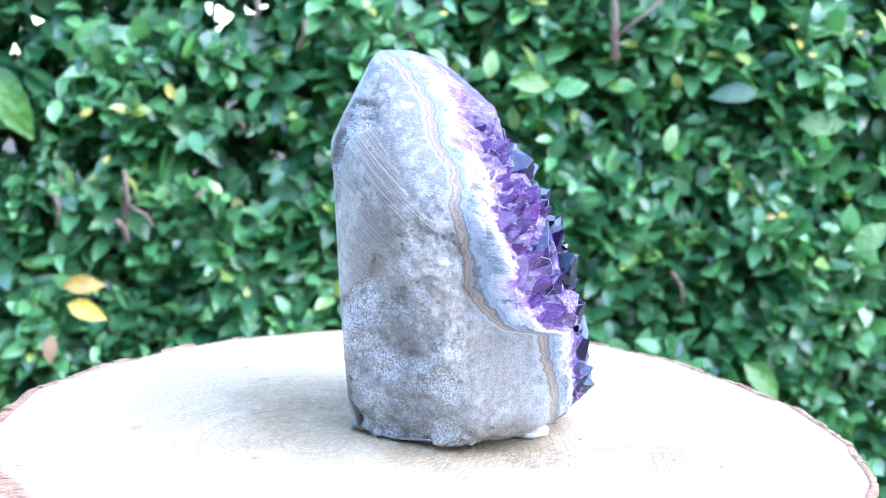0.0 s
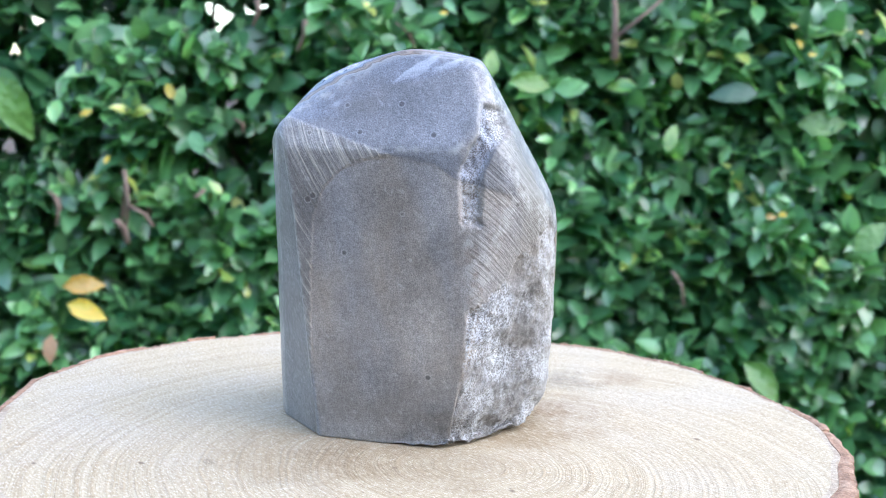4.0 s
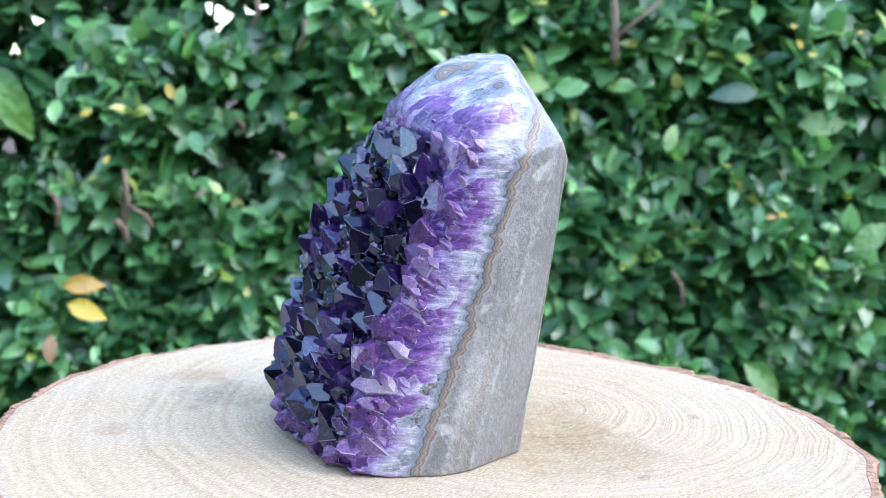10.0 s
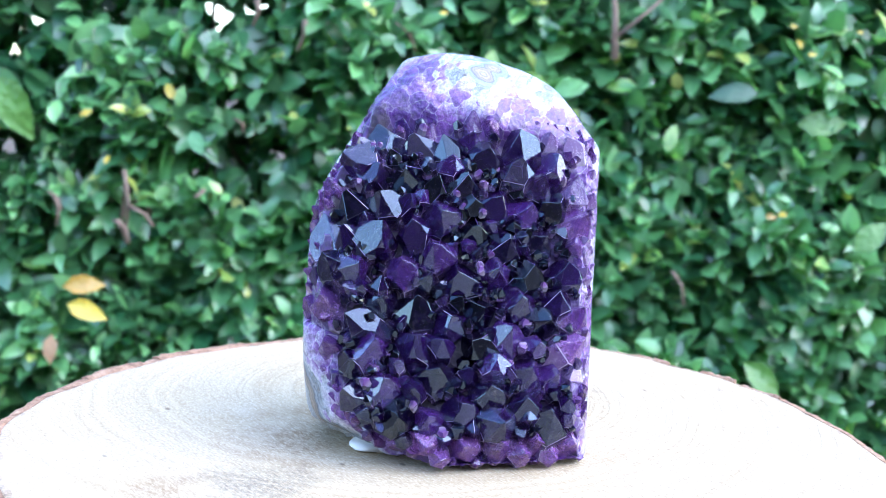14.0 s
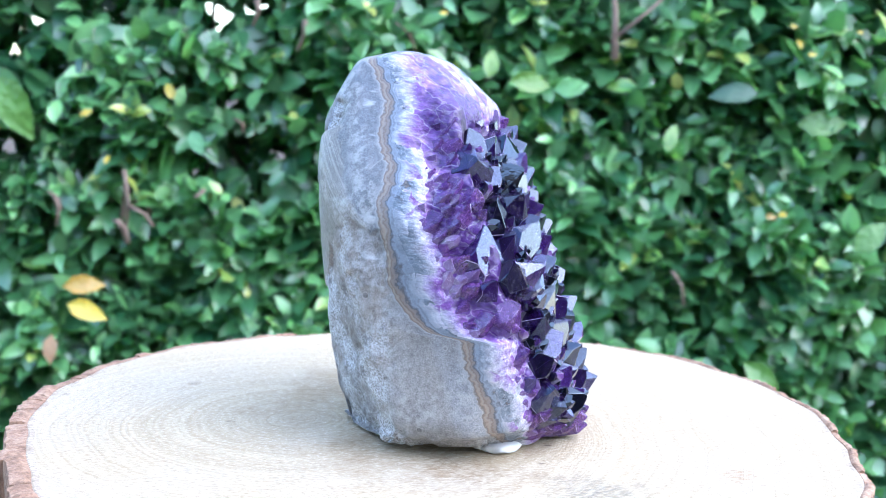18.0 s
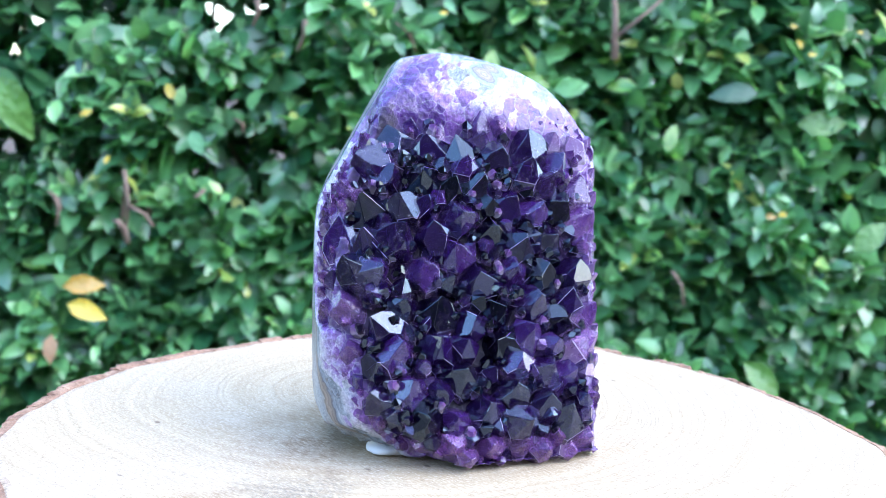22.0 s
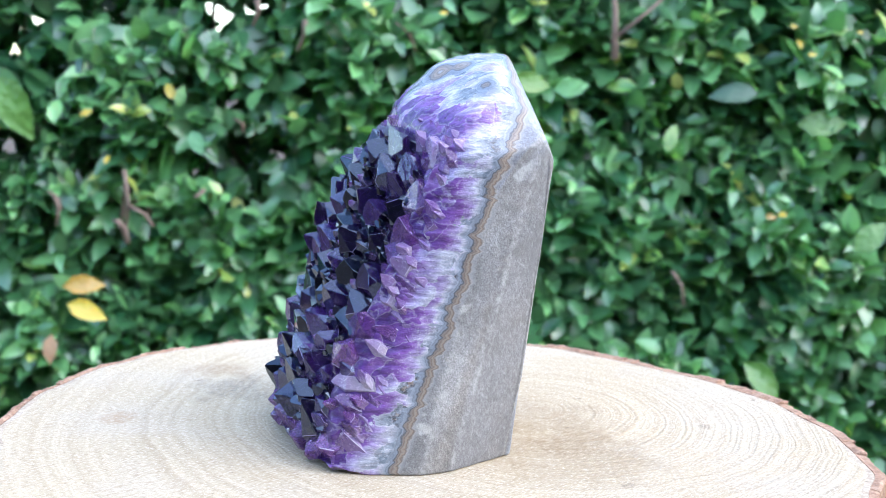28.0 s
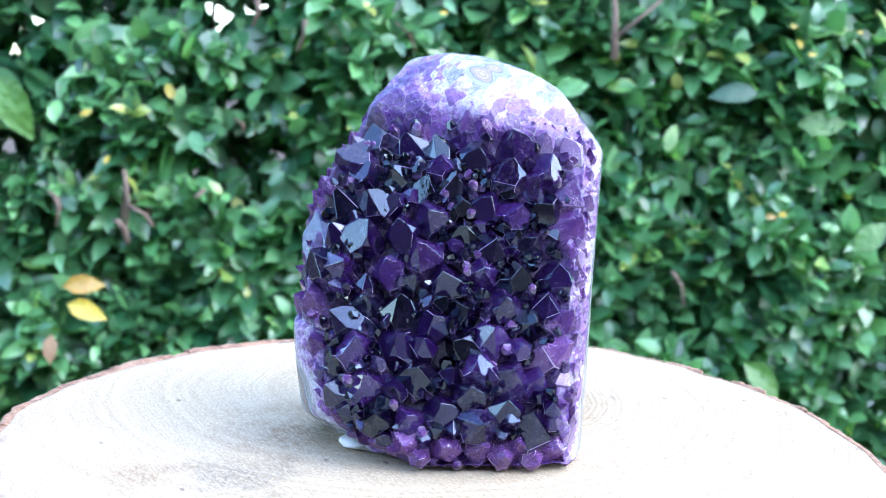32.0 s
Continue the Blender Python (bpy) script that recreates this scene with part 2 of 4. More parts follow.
def wood_material():
    m = Mat("sawn_wood", 0.7)
    at = m.where()
    heart = m.where(shift=(0.024, 0.014, 0))
    warp = m.n("ShaderNodeTexNoise", Vector=at, Scale=18.0, Detail=3.0)
    soft_warp = m.n("ShaderNodeVectorMath", i0=warp.outputs["Color"], i1=(0.012, 0.012, 0))
    soft_warp.operation = "MULTIPLY"
    bent = m.n("ShaderNodeVectorMath", i0=heart, i1=soft_warp.outputs[0])
    flat = m.n("ShaderNodeVectorMath", i0=bent.outputs[0], i1=(1, 1, 0))
    flat.operation = "MULTIPLY"
    length = m.n("ShaderNodeVectorMath", i0=flat.outputs[0])
    length.operation = "LENGTH"
    r = length.outputs["Value"]
    line1 = m.n("ShaderNodeCombineXYZ", X=r).outputs[0]
    wide = m.noise(line1, 260, 3)
    rings = m.ramp(m.noise(line1, 620, 3, 0.6), [(0.44, 0.0), (0.60, 1.0)])
    base = m.ramp(wide, [(0.25, (0.36, 0.285, 0.185)), (0.5, (0.455, 0.38, 0.265)), (0.75, (0.53, 0.46, 0.335))])
    ringed = m.math("MULTIPLY", rings, m.ramp(m.math("MULTIPLY_ADD", m.n("ShaderNodeSeparateXYZ", Vector=at).outputs[0], -8.0, m.noise(at, 26, 3)), [(0.35, 0.35), (0.85, 1.0)]))
    base = m.mix(m.math("MULTIPLY", ringed, 0.55), base, rgb(0.36, 0.27, 0.165))
    grey = m.ramp(m.noise(m.where(shift=(0.2, 0.7, 0)), 22, 4), [(0.45, 0.0), (0.65, 1.0)])
    base = m.mix(m.math("MULTIPLY", grey, 0.4), base, rgb(0.47, 0.43, 0.37))
    saw = m.noise(m.where((1500, 70, 1), (0, 0, radians(38))), 1.0, 3, 0.6)
    base = m.mix(m.math("MULTIPLY", m.ramp(saw, [(0.50, 0.0), (0.64, 1.0)]), 0.50), base, rgb(0.34, 0.26, 0.17))
    fibre = m.noise(m.where((1900, 620, 1), (0, 0, radians(38))), 1.0, 5, 0.78)
    fuzz = m.ramp(fibre, [(0.53, 0.0), (0.62, 1.0)])
    base = m.mix(m.math("MULTIPLY", fuzz, 0.62), base, rgb(0.70, 0.65, 0.55))
    base = m.mix(m.math("MULTIPLY", m.ramp(fibre, [(0.36, 1.0), (0.45, 0.0)]), 0.75), base, rgb(0.22, 0.165, 0.11))
    # stains with a shape of their own: x, y, radius in metres and strength
    for x, y, rad, k, tint in STAINS:
        away = m.n("ShaderNodeVectorMath", i0=at, i1=(x, y, 0))
        away.operation = "DISTANCE"
        edge = m.math("ADD", away.outputs["Value"], m.math("MULTIPLY", m.math("SUBTRACT", m.noise(at, 70, 5, 0.65), 0.5), rad * 2.2))
        spot = m.ramp(m.math("DIVIDE", edge, rad), [(0.35, 1.0), (1.05, 0.0)])
        broken = m.ramp(m.noise(m.where((1000, 330, 1), (0, 0, radians(38))), 1.0, 6, 0.85), [(0.43, 0.12), (0.56, 1.0)])
        base = m.mix(m.math("MULTIPLY", m.math("MULTIPLY", spot, broken), k * 0.72), base, rgb(*tint))
    pores = m.n("ShaderNodeTexVoronoi", Vector=m.where((1, 0.6, 1), (0, 0, radians(38))), Scale=75.0).outputs["Distance"]
    base = m.mix(m.math("MULTIPLY", m.ramp(pores, [(0.035, 1.0), (0.065, 0.0)]), 0.75), base, rgb(0.14, 0.10, 0.07))
    nrm = m.bump(m.math("ADD", saw, ringed), 0.5, 0.0005)
    m.bump(fibre, 0.5, 0.0006, nrm)
    m.set(Base_Color=base)
    m.b.inputs["Specular IOR Level"].default_value = 0.25
    return m.m


def bark_material(name, a, b, c, radial=False):
    m = Mat(name, 0.85)
    at = m.where()
    col = m.ramp(m.noise(at, 130, 6, 0.7), [(0.3, a), (0.5, b), (0.72, c)])
    fine = m.ramp(m.noise(m.where((1, 1, 0.35)), 900, 4, 0.7), [(0.3, 0.6), (0.7, 1.25)])
    if radial:
        part_of = m.n("ShaderNodeSeparateXYZ", Vector=at).outputs
        ray = m.n("ShaderNodeCombineXYZ", X=m.math("MULTIPLY", m.math("ARCTAN2", part_of[1], part_of[0]), 150.0), Y=part_of[2]).outputs[0]
        fine = m.mix(1.0, fine, m.ramp(m.noise(ray, 1.0, 4, 0.7), [(0.35, 0.62), (0.65, 1.2)]), "MULTIPLY")
    m.set(Base_Color=m.mix(1.0, col, fine, "MULTIPLY"))
    m.bump(m.noise(at, 600, 5, 0.7), 0.7, 0.0012)
    return m.m


def leaf_material(name, low, high, rough=0.27, islands=False, coat=0.35):
    m = Mat(name, rough)
    rnd = m.n("ShaderNodeNewGeometry").outputs["Random Per Island"] if islands else m.n("ShaderNodeObjectInfo").outputs["Random"]
    at = m.n("ShaderNodeTexCoord").outputs["Object"]
    blot = m.noise(at, 90 if islands else 3.0, 3)
    f = m.math("ADD", m.math("MULTIPLY", rnd, 0.75), m.math("MULTIPLY", blot, 0.3))
    if islands:
        young = m.n("ShaderNodeAttribute")
        young.attribute_name = "young"
        f = m.math("MULTIPLY_ADD", young.outputs["Fac"], 0.45, m.math("MULTIPLY", f, 0.8))
    mid = tuple(0.62 * a + 0.38 * b for a, b in zip(low, high))
    gold = (min(1, high[0] * 2.1), high[1] * 1.04, high[2] * 0.7)
    col = m.ramp(f, [(0.20, low), (0.55, mid), (0.84, high), (1.0, gold)])
    m.set(Base_Color=col)
    m.b.inputs["Coat Weight"].default_value = coat
    m.b.inputs["Coat Roughness"].default_value = 0.3
    m.b.inputs["Coat IOR"].default_value = 1.7
    m.b.inputs["Specular IOR Level"].default_value = 0.5 if coat else 0.05
    m.b.inputs["Specular Tint"].default_value = rgb(0.88, 1.0, 0.94)
    m.bump(blot, 0.2, 0.002 if islands else 0.1)
    lit = m.n("ShaderNodeBsdfTranslucent", Color=m.mix(1.0, col, rgb(1.5, 1.7, 0.7), "MULTIPLY"))
    both = m.n("ShaderNodeMixShader", i0=0.25, i1=m.b.outputs[0], i2=lit.outputs[0])
    m.t.links.new(both.outputs[0], m.t.nodes["Material Output"].inputs[0])
    return m.m


def plain_material(name, a, b, scale, rough=0.9, bump=0.004):
    m = Mat(name, rough)
    at = m.where()
    big = m.noise(at, scale, 6, 0.65)
    m.set(Base_Color=m.mix(m.noise(at, scale * 9, 4), m.ramp(big, [(0.35, a), (0.65, b)]), m.ramp(big, [(0.35, b), (0.65, a)])))
    m.bump(m.noise(at, scale * 6, 5, 0.7), 0.6, bump)
    return m.m


STAINS = [(-0.040, 0.006, 0.020, 0.7, (0.22, 0.145, 0.075)), (0.0, -0.026, 0.014, 0.7, (0.22, 0.145, 0.075)), (0.0, 0.0, 0.056, 0.45, (0.36, 0.255, 0.135)), (-0.047, 0.020, 0.022, 0.65, (0.27, 0.21, 0.14)), (-0.034, 0.020, 0.028, 0.70, (0.24, 0.17, 0.10)), (0.012, -0.030, 0.022, 0.78, (0.25, 0.18, 0.105)),
          (-0.034, -0.014, 0.022, 0.65, (0.23, 0.17, 0.11)), (0.061, -0.022, 0.016, 0.78, (0.09, 0.085, 0.08)), (0.084, 0.014, 0.007, 0.85, (0.32, 0.19, 0.09)),
          (0.030, -0.028, 0.020, 0.82, (0.17, 0.10, 0.05)), (-0.0786, -0.0136, 0.0026, 1.0, (0.13, 0.10, 0.075)), (-0.0524, 0.0396, 0.0022, 1.0, (0.15, 0.11, 0.075)),
          (0.073, -0.042, 0.012, 0.73, (0.21, 0.12, 0.055))]
STONE = stone_material()
DEEP = crystal_material("deep_amethyst", (0.001, 0.0005, 0.006), (0.026, 0.006, 0.095), (0.22, 0.14, 0.36), 0.5, 0.015, 0.04, 1.78, 0.004, 0.42)
VIOLET = crystal_material("dark_violet_amethyst", (0.008, 0.002, 0.034), (0.075, 0.020, 0.21), (0.32, 0.22, 0.46), 0.55, 0.02, 0.2, 1.72, 0.006, 0.5)
CHIP = crystal_material("chipped_crystal_edge", (0.10, 0.06, 0.22), (0.62, 0.56, 0.74), (0.50, 0.44, 0.62), 0.2, 0.2)
MID = crystal_material("violet_amethyst", (0.125, 0.045, 0.26), (0.29, 0.115, 0.45), (0.40, 0.27, 0.54), 0.6, 0.09, 0.28, 1.52)
PALE = crystal_material("pale_amethyst", (0.25, 0.12, 0.42), (0.50, 0.37, 0.66), (0.66, 0.61, 0.75), 0.55, 0.12, 0.5, 1.5)
PAD = plain_material("white_putty", (0.62, 0.64, 0.66), (0.75, 0.76, 0.77), 60, 0.4, 0.0005)
WOOD = wood_material()
BARK = bark_material("red_bark", (0.15, 0.08, 0.05), (0.36, 0.215, 0.14), (0.50, 0.36, 0.26))
INNER = bark_material("inner_bark", (0.36, 0.27, 0.19), (0.50, 0.41, 0.31), (0.60, 0.53, 0.43), radial=True)
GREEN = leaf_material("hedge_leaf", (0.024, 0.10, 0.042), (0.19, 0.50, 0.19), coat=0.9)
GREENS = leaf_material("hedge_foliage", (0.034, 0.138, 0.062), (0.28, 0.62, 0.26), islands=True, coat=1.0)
# darker copy of the foliage: inner shade is in the colour
SHADE = leaf_material("shaded_leaf", (0.012, 0.060, 0.022), (0.06, 0.22, 0.08), rough=0.8, islands=True, coat=0.0)
LIME = leaf_material("young_leaf", (0.09, 0.24, 0.05), (0.19, 0.36, 0.09))
YELLOW = leaf_material("yellow_leaf_and_sun_fleck", (0.42, 0.33, 0.04), (0.62, 0.50, 0.08))
OCHRE = leaf_material("ochre_leaf", (0.30, 0.19, 0.03), (0.45, 0.28, 0.05))
PEACH = leaf_material("dry_leaf", (0.62, 0.34, 0.20), (0.72, 0.46, 0.30))
TWIG = plain_material("twig_bark", (0.14, 0.10, 0.075), (0.36, 0.27, 0.22), 60, 0.85, 0.002)
SOIL = plain_material("soil", (0.045, 0.032, 0.022), (0.10, 0.07, 0.045), 8, 0.95, 0.02)
# near-black, so that crystal facets turned to the viewer reflect dark
WALL_DARK = plain_material("dark_unseen_wall", (0.022, 0.018, 0.016), (0.045, 0.036, 0.030), 3, 0.9, 0.003)
WALL = plain_material("tan_render", (0.42, 0.30, 0.20), (0.50, 0.37, 0.26), 3, 0.9, 0.003)
STAND = plain_material("grey_stand", (0.10, 0.10, 0.10), (0.14, 0.14, 0.14), 30, 0.6, 0.001)


# ---- mesh helpers ----
def mesh_of(name, verts, faces, material, smooth=False):
    me = bpy.data.meshes.new(name)
    me.from_pydata([tuple(v) for v in verts], [], [tuple(int(i) for i in f) for f in faces])
    me.materials.append(material)
    if smooth:
        me.polygons.foreach_set("use_smooth", np.ones(len(me.polygons), bool))
    me.update()
    return me


def bm_mesh(name, bm, material, smooth=False):
    me = bpy.data.meshes.new(name)
    bm.to_mesh(me)
    bm.free()
    me.materials.append(material)
    if smooth:
        me.polygons.foreach_set("use_smooth", np.ones(len(me.polygons), bool))
    return me


def put(name, me, parent=None, m=None, label=""):
    ob = new(name, me)
    ob.parent = parent
    if m is not None:
        ob.matrix_basis = m
    return tagged(ob, label) if label else ob


def fuzz3(p, scale, octaves=3):
    return noise.fractal(Vector(p) * scale, 0.6, 2.0, octaves)


# ---- ground and surroundings ----
GROUND_Z = -0.78
bm = bmesh.new()
bmesh.ops.create_grid(bm, x_segments=60, y_segments=60, size=1.0)
for v in bm.verts:
    far = max(abs(v.co.x), abs(v.co.y))
    k = 2.5 * far + 400 * far ** 9
    v.co = Vector((v.co.x * k, v.co.y * k, 0.012 * fuzz3((v.co.x * 9, v.co.y * 9, 0), 1.0) if far < 0.8 else 0))
tagged(put("ground", bm_mesh("ground", bm, SOIL, True), m=pose(0, 0, GROUND_Z)), "dark brown bare garden soil under the hedge", "ground", kind="structure")

def unseen_wall(name, x, wide, high, material, label):
    bm = bmesh.new()
    bmesh.ops.create_cube(bm, size=1.0, matrix=Matrix.Diagonal((wide, 0.2, high, 1)))
    bmesh.ops.bevel(bm, geom=bm.edges[:], offset=0.01, segments=2)
    tagged(put(name, bm_mesh(name, bm, material), m=pose(x, -2.8, GROUND_Z + high / 2 - 0.02)), label, "wall", kind="structure")


# walls added out of view, only to be reflected in the crystals
unseen_wall("wall_south", -1.7, 3.4, 2.5, WALL_DARK, "plain dark brown unseen wall added behind the viewer for dark reflections")
unseen_wall("wall_south_2", 0.45, 0.9, 2.6, WALL, "plain tan unseen wall pier added behind the viewer for tan reflections")
unseen_wall("wall_south_3", 2.6, 3.4, 2.5, WALL_DARK, "plain dark brown unseen wall added behind the viewer for dark reflections")


# ---- the cut amethyst ----
# facets of the cut block: azimuth, elevation (degrees) and distance (mm)
FACETS = [(0, -90, 0.0), (184, -5, 21.9), (20, 18, 45.6), (-90, 0, 33.0), (121, -4, 38.6), (80, 8, 50.4), (-40, -10, 35.7), (-50, 40, 72.8),
          (-130, 30, 68.8), (-120, -10, 21.0), (50, 50, 79.3), (150, 50, 90.1), (40, -10, 44.2), (183, 25, 58.9), (-50, 10, 45.8), (10, 40, 65.6),
          (-100, 20, 52.3), (40, 20, 49.2), (10, -10, 41.8), (140, -8, 32.3), (-150, 0, 30.8), (-70, -10, 30.7), (-120, 78, 101.5), (60, 75, 97.6),
          (100, 0, 43.2), (-20, 60, 85.8), (-15, 10, 46.8), (-5, 30, 58.7), (106, 38, 82.5), (-74, 30, 59.2), (-74, 0, 33.0), (28, -12, 41.0), (-58, -52, 16.4), (-95, -25, 27.6), (-25, -45, 21.4)]
FRONT = [i for i, (az, el, h) in enumerate(FACETS) if -20 <= az <= 50 and -30 < el < 45]
AZ, EL, DIST = (np.array(c, float) for c in zip(*FACETS))
NRM = np.stack([np.cos(np.radians(EL)) * np.cos(np.radians(AZ)), np.cos(np.radians(EL)) * np.sin(np.radians(AZ)), np.sin(np.radians(EL))], 1)
CORE = np.array([0.0, 5.0, 46.0])


def smooth01(x, a, b):
    t = np.clip((x - a) / (b - a), 0, 1)
    return t * t * (3 - 2 * t)


def hull_point(d):
    """Where rays d from the core leave the block (mm), the outward normal there, and how much of it is the crystal side."""
    with np.errstate(divide="ignore", invalid="ignore"):
        r = (DIST - NRM @ CORE) / (d @ NRM.T)
    r[~(r > 0)] = 1e4
    low = r.min(1, keepdims=True)
    # crisp sawn edges, a rounded crown and a worn natural flank
    soft = np.maximum(0.7, 3.2 - 1.9 * smooth01(d[:, 2:], 0.55, 0.85) - 2.5 * smooth01(-d[:, 1:2], 0.3, 0.7))
    w = np.exp(-np.clip((r - low) * soft, 0, 60))
    rr = low[:, 0] + (0.45 - np.log(w.sum(1))) / soft[:, 0]
    w /= w.sum(1, keepdims=True)
    w2 = np.exp(-np.clip((r - low) * 0.22, 0, 60))
    w2 /= w2.sum(1, keepdims=True)
    n = w @ NRM
    n /= np.linalg.norm(n, axis=1, keepdims=True)
    top = [i for i, (az, el, h) in enumerate(FACETS) if az > 140 and el > 20]
    return CORE + d * rr[:, None], n, w[:, FRONT].sum(1), w2[:, FRONT].sum(1), w[:, top].sum(1), w.max(1)


def layer_of(p):
    """Distance (mm) in front of the agate seam, which runs up both flanks."""
    za = [0, 8, 19, 28, 32.3, 33.4, 36, 44, 54, 64, 72, 78.6, 89, 97, 101]
    xa = [37, 35, 32.6, 29.7, 28, 20, 16, 10, 8.7, 5, 5.5, 1, -2, -7, -11]
    zc = [0, 7, 26, 43, 57, 70, 80, 90, 102]
    xc = [4, 2.4, -3.2, -8.8, -13, -16.4, -19.6, -23.5, -24]
    k = np.clip((p[:, 1] + 26) / 66, 0, 1)
    k = k * k * (3 - 2 * k)
    seam = (1 - k) * np.interp(p[:, 2], za, xa) + k * np.interp(p[:, 2], zc, xc)
    ripple = 1 + 0.8 * k
    wave = np.array([noise.noise(Vector((7, q[1] * 0.02, q[2] * 0.16))) * 0.9 + noise.noise(Vector((3, q[1] * 0.05, q[2] * 0.5))) * 0.7 + noise.noise(Vector((5, q[1] * 0.1, q[2] * 1.3))) * 0.45 for q in p])
    u = p[:, 0] - seam + ripple * wave
    # a wide pocket of blue-grey agate beside the seam on one flank
    w = np.interp(p[:, 2], [0, 20, 32, 38, 49, 57, 66, 80, 97], [0.2, 0.4, 1.0, 4.0, 4.2, 2.2, 0.6, 0.3, 0.0]) * (1 - k)
    u = np.where(u > 0, np.maximum(u - w, u * 2.2 / (2.2 + w)), u)
    thin = 0.72 + 0.25 * k
    u = np.where(u < 0, np.where(u > -2.4, u * thin, -2.4 * thin + (u + 2.4) * 1.7), u)
    u = np.where(u > 3, 3 + (u - 3) * (1.2 - 0.4 * k), u)
    # small agate eyes on the crown
    for ex, ey, ez, er in ((-0.9, 11.1, 96.8, 2.8), (-6.2, 12.6, 98.8, 2.1), (-13.6, 26.5, 93.8, 0.9)):
        u = np.minimum(u, 0.8 * (np.linalg.norm(p - (ex, ey, ez), axis=1) - er))
    return u


def amethyst():
    n = 165
    g = np.tan(np.linspace(-math.pi / 4, math.pi / 4, n))
    a, b = np.meshgrid(g, g, indexing="ij")
    one = np.ones_like(a)
    verts, faces = [], []
    for k, (x, y, z) in enumerate([(one, a, b), (-one, b, a), (a, -one, b), (b, one, a), (a, b, one), (b, a, -one)]):
        verts.append(np.stack([x, y, z], -1).reshape(-1, 3))
        i = np.arange(n * n).reshape(n, n) + k * n * n
        faces.append(np.stack([i[:-1, :-1], i[1:, :-1], i[1:, 1:], i[:-1, 1:]], -1).reshape(-1, 4))
    d, faces = np.concatenate(verts), np.concatenate(faces)
    key, first, inv = np.unique(np.round(d / np.linalg.norm(d, axis=1, keepdims=True) * 1e5).astype(int), axis=0, return_index=True, return_inverse=True)
    d, faces = d[first], inv.reshape(-1)[faces]
    d = d / np.linalg.norm(d, axis=1, keepdims=True)
    p, nr, front, soft_front, polish_sky, flat = hull_point(d)
    u = layer_of(p)
    # crystals sit in a hollow of the front; the weathered flank is rough, with a scar on its upper edge
    seat = smooth01(soft_front, 0.30, 0.85) * smooth01(p[:, 2], 91, 80) * smooth01(p[:, 2], -1, 2.5)
    flank = smooth01(nr[:, 1], -0.2, -0.45) * smooth01(u, -0.5, -2.5)
    ragged = np.array([fuzz3(q + 9, 0.25, 4) for q in p]) * 2.2
    low_part = smooth01(np.interp(p[:, 0], [-26, -24, -17, -15, -6, 1, 30], [37, 38, 45, 51, 60, 57, 50]) - p[:, 2] + ragged, -0.8, 0.8)
    blue_part = smooth01(p[:, 0] - np.interp(p[:, 2], [40, 59, 65, 77, 87, 97], [4, 1, -6.6, -13, -17, -19]) + 0.6 * ragged, -0.8, 0.8) * (1 - low_part)
    rough_flank = flank * low_part * smooth01(p[:, 0], 14, 6)
    sawn = flank * (1 - low_part) * (1 - blue_part) * smooth01(p[:, 2], 92, 86)
    mid_y = np.interp(p[:, 2], [60, 66, 72, 77, 82, 87], [-16.8, -17.1, -16.4, -18.4, -21, -20.3])
    scar = smooth01(2.6 - np.abs(p[:, 1] - mid_y) + 0.25 * ragged, -0.5, 0.7) * smooth01(p[:, 2] + ragged, 90, 87.5) * smooth01(p[:, 2] + ragged, 58, 63) * smooth01(p[:, 0], -14, -18)
    sawn = sawn * (1 - scar)
    foot = smooth01(p[:, 2], 11, 0) * smooth01(d[:, 1], 0.1, -0.35)
    # the back: a plain face under an arch, a sawn strip beside it, the ground crown above and a matt face on the far flank
    back = smooth01(-nr[:, 0], 0.45, 0.65)
    arch = np.interp(p[:, 1], [-30, -13, -8, 3, 12.2, 16.9, 21, 23.7, 24.6, 24.8], [66, 71, 74.3, 75.9, 74, 71.3, 66.6, 59, 45, 20])
    plain = smooth01(arch - p[:, 2], -0.35, 0.35) * smooth01(24.9 - p[:, 1], -0.3, 0.3) * back
    beside = smooth01(p[:, 1] - np.interp(p[:, 2], [2, 60, 84], [24.2, 29.0, 33.3]), -0.3, 0.3)
    ridge = np.interp(p[:, 1], [-14, 3, 33], [70, 76, 84.5])
    strip = back * (1 - plain) * smooth01(ridge - p[:, 2] + 0.15 * ragged, -0.5, 0.5) * smooth01(p[:, 1], 2, 5) * (1 - beside)
    side = smooth01(nr[:, 1], 0.2, 0.35) * beside * smooth01(np.interp(p[:, 0], [-40, -29.5, -22.5, -16.5, 10], [92, 85, 76.7, 66, 40]) - p[:, 2], -0.5, 0.5)
    polish_sky = np.clip(back * (1 - plain) * (1 - strip) + smooth01(nr[:, 1], 0.2, 0.5) * (1 - side) * (1 - strip) * smooth01(u, 0, -2), 0, 1)
    tan = plain * smooth01(p[:, 2], 6, 26)
    fine = np.array([fuzz3(q, 0.22, 4) for q in p])
    broad = np.array([fuzz3(q + 40, 0.07, 3) for q in p])
    push = -6.0 * seat + rough_flank * (0.42 * fine + 0.9 * broad - 0.4) - scar * (1.7 + 0.8 * fine) - 0.22 * plain - 0.15 * side + 0.12 * broad + foot * (0.9 * fine + 1.2 * broad - 2.2)
    quartz = smooth01(u, 5, 12) * (1 - seat)
    push = push + quartz * (0.55 * fine - 2.0 * smooth01(p[:, 2], 88, 80))
    p = p + nr * push[:, None]
    p[:, 2] = np.maximum(p[:, 2], 0.15)
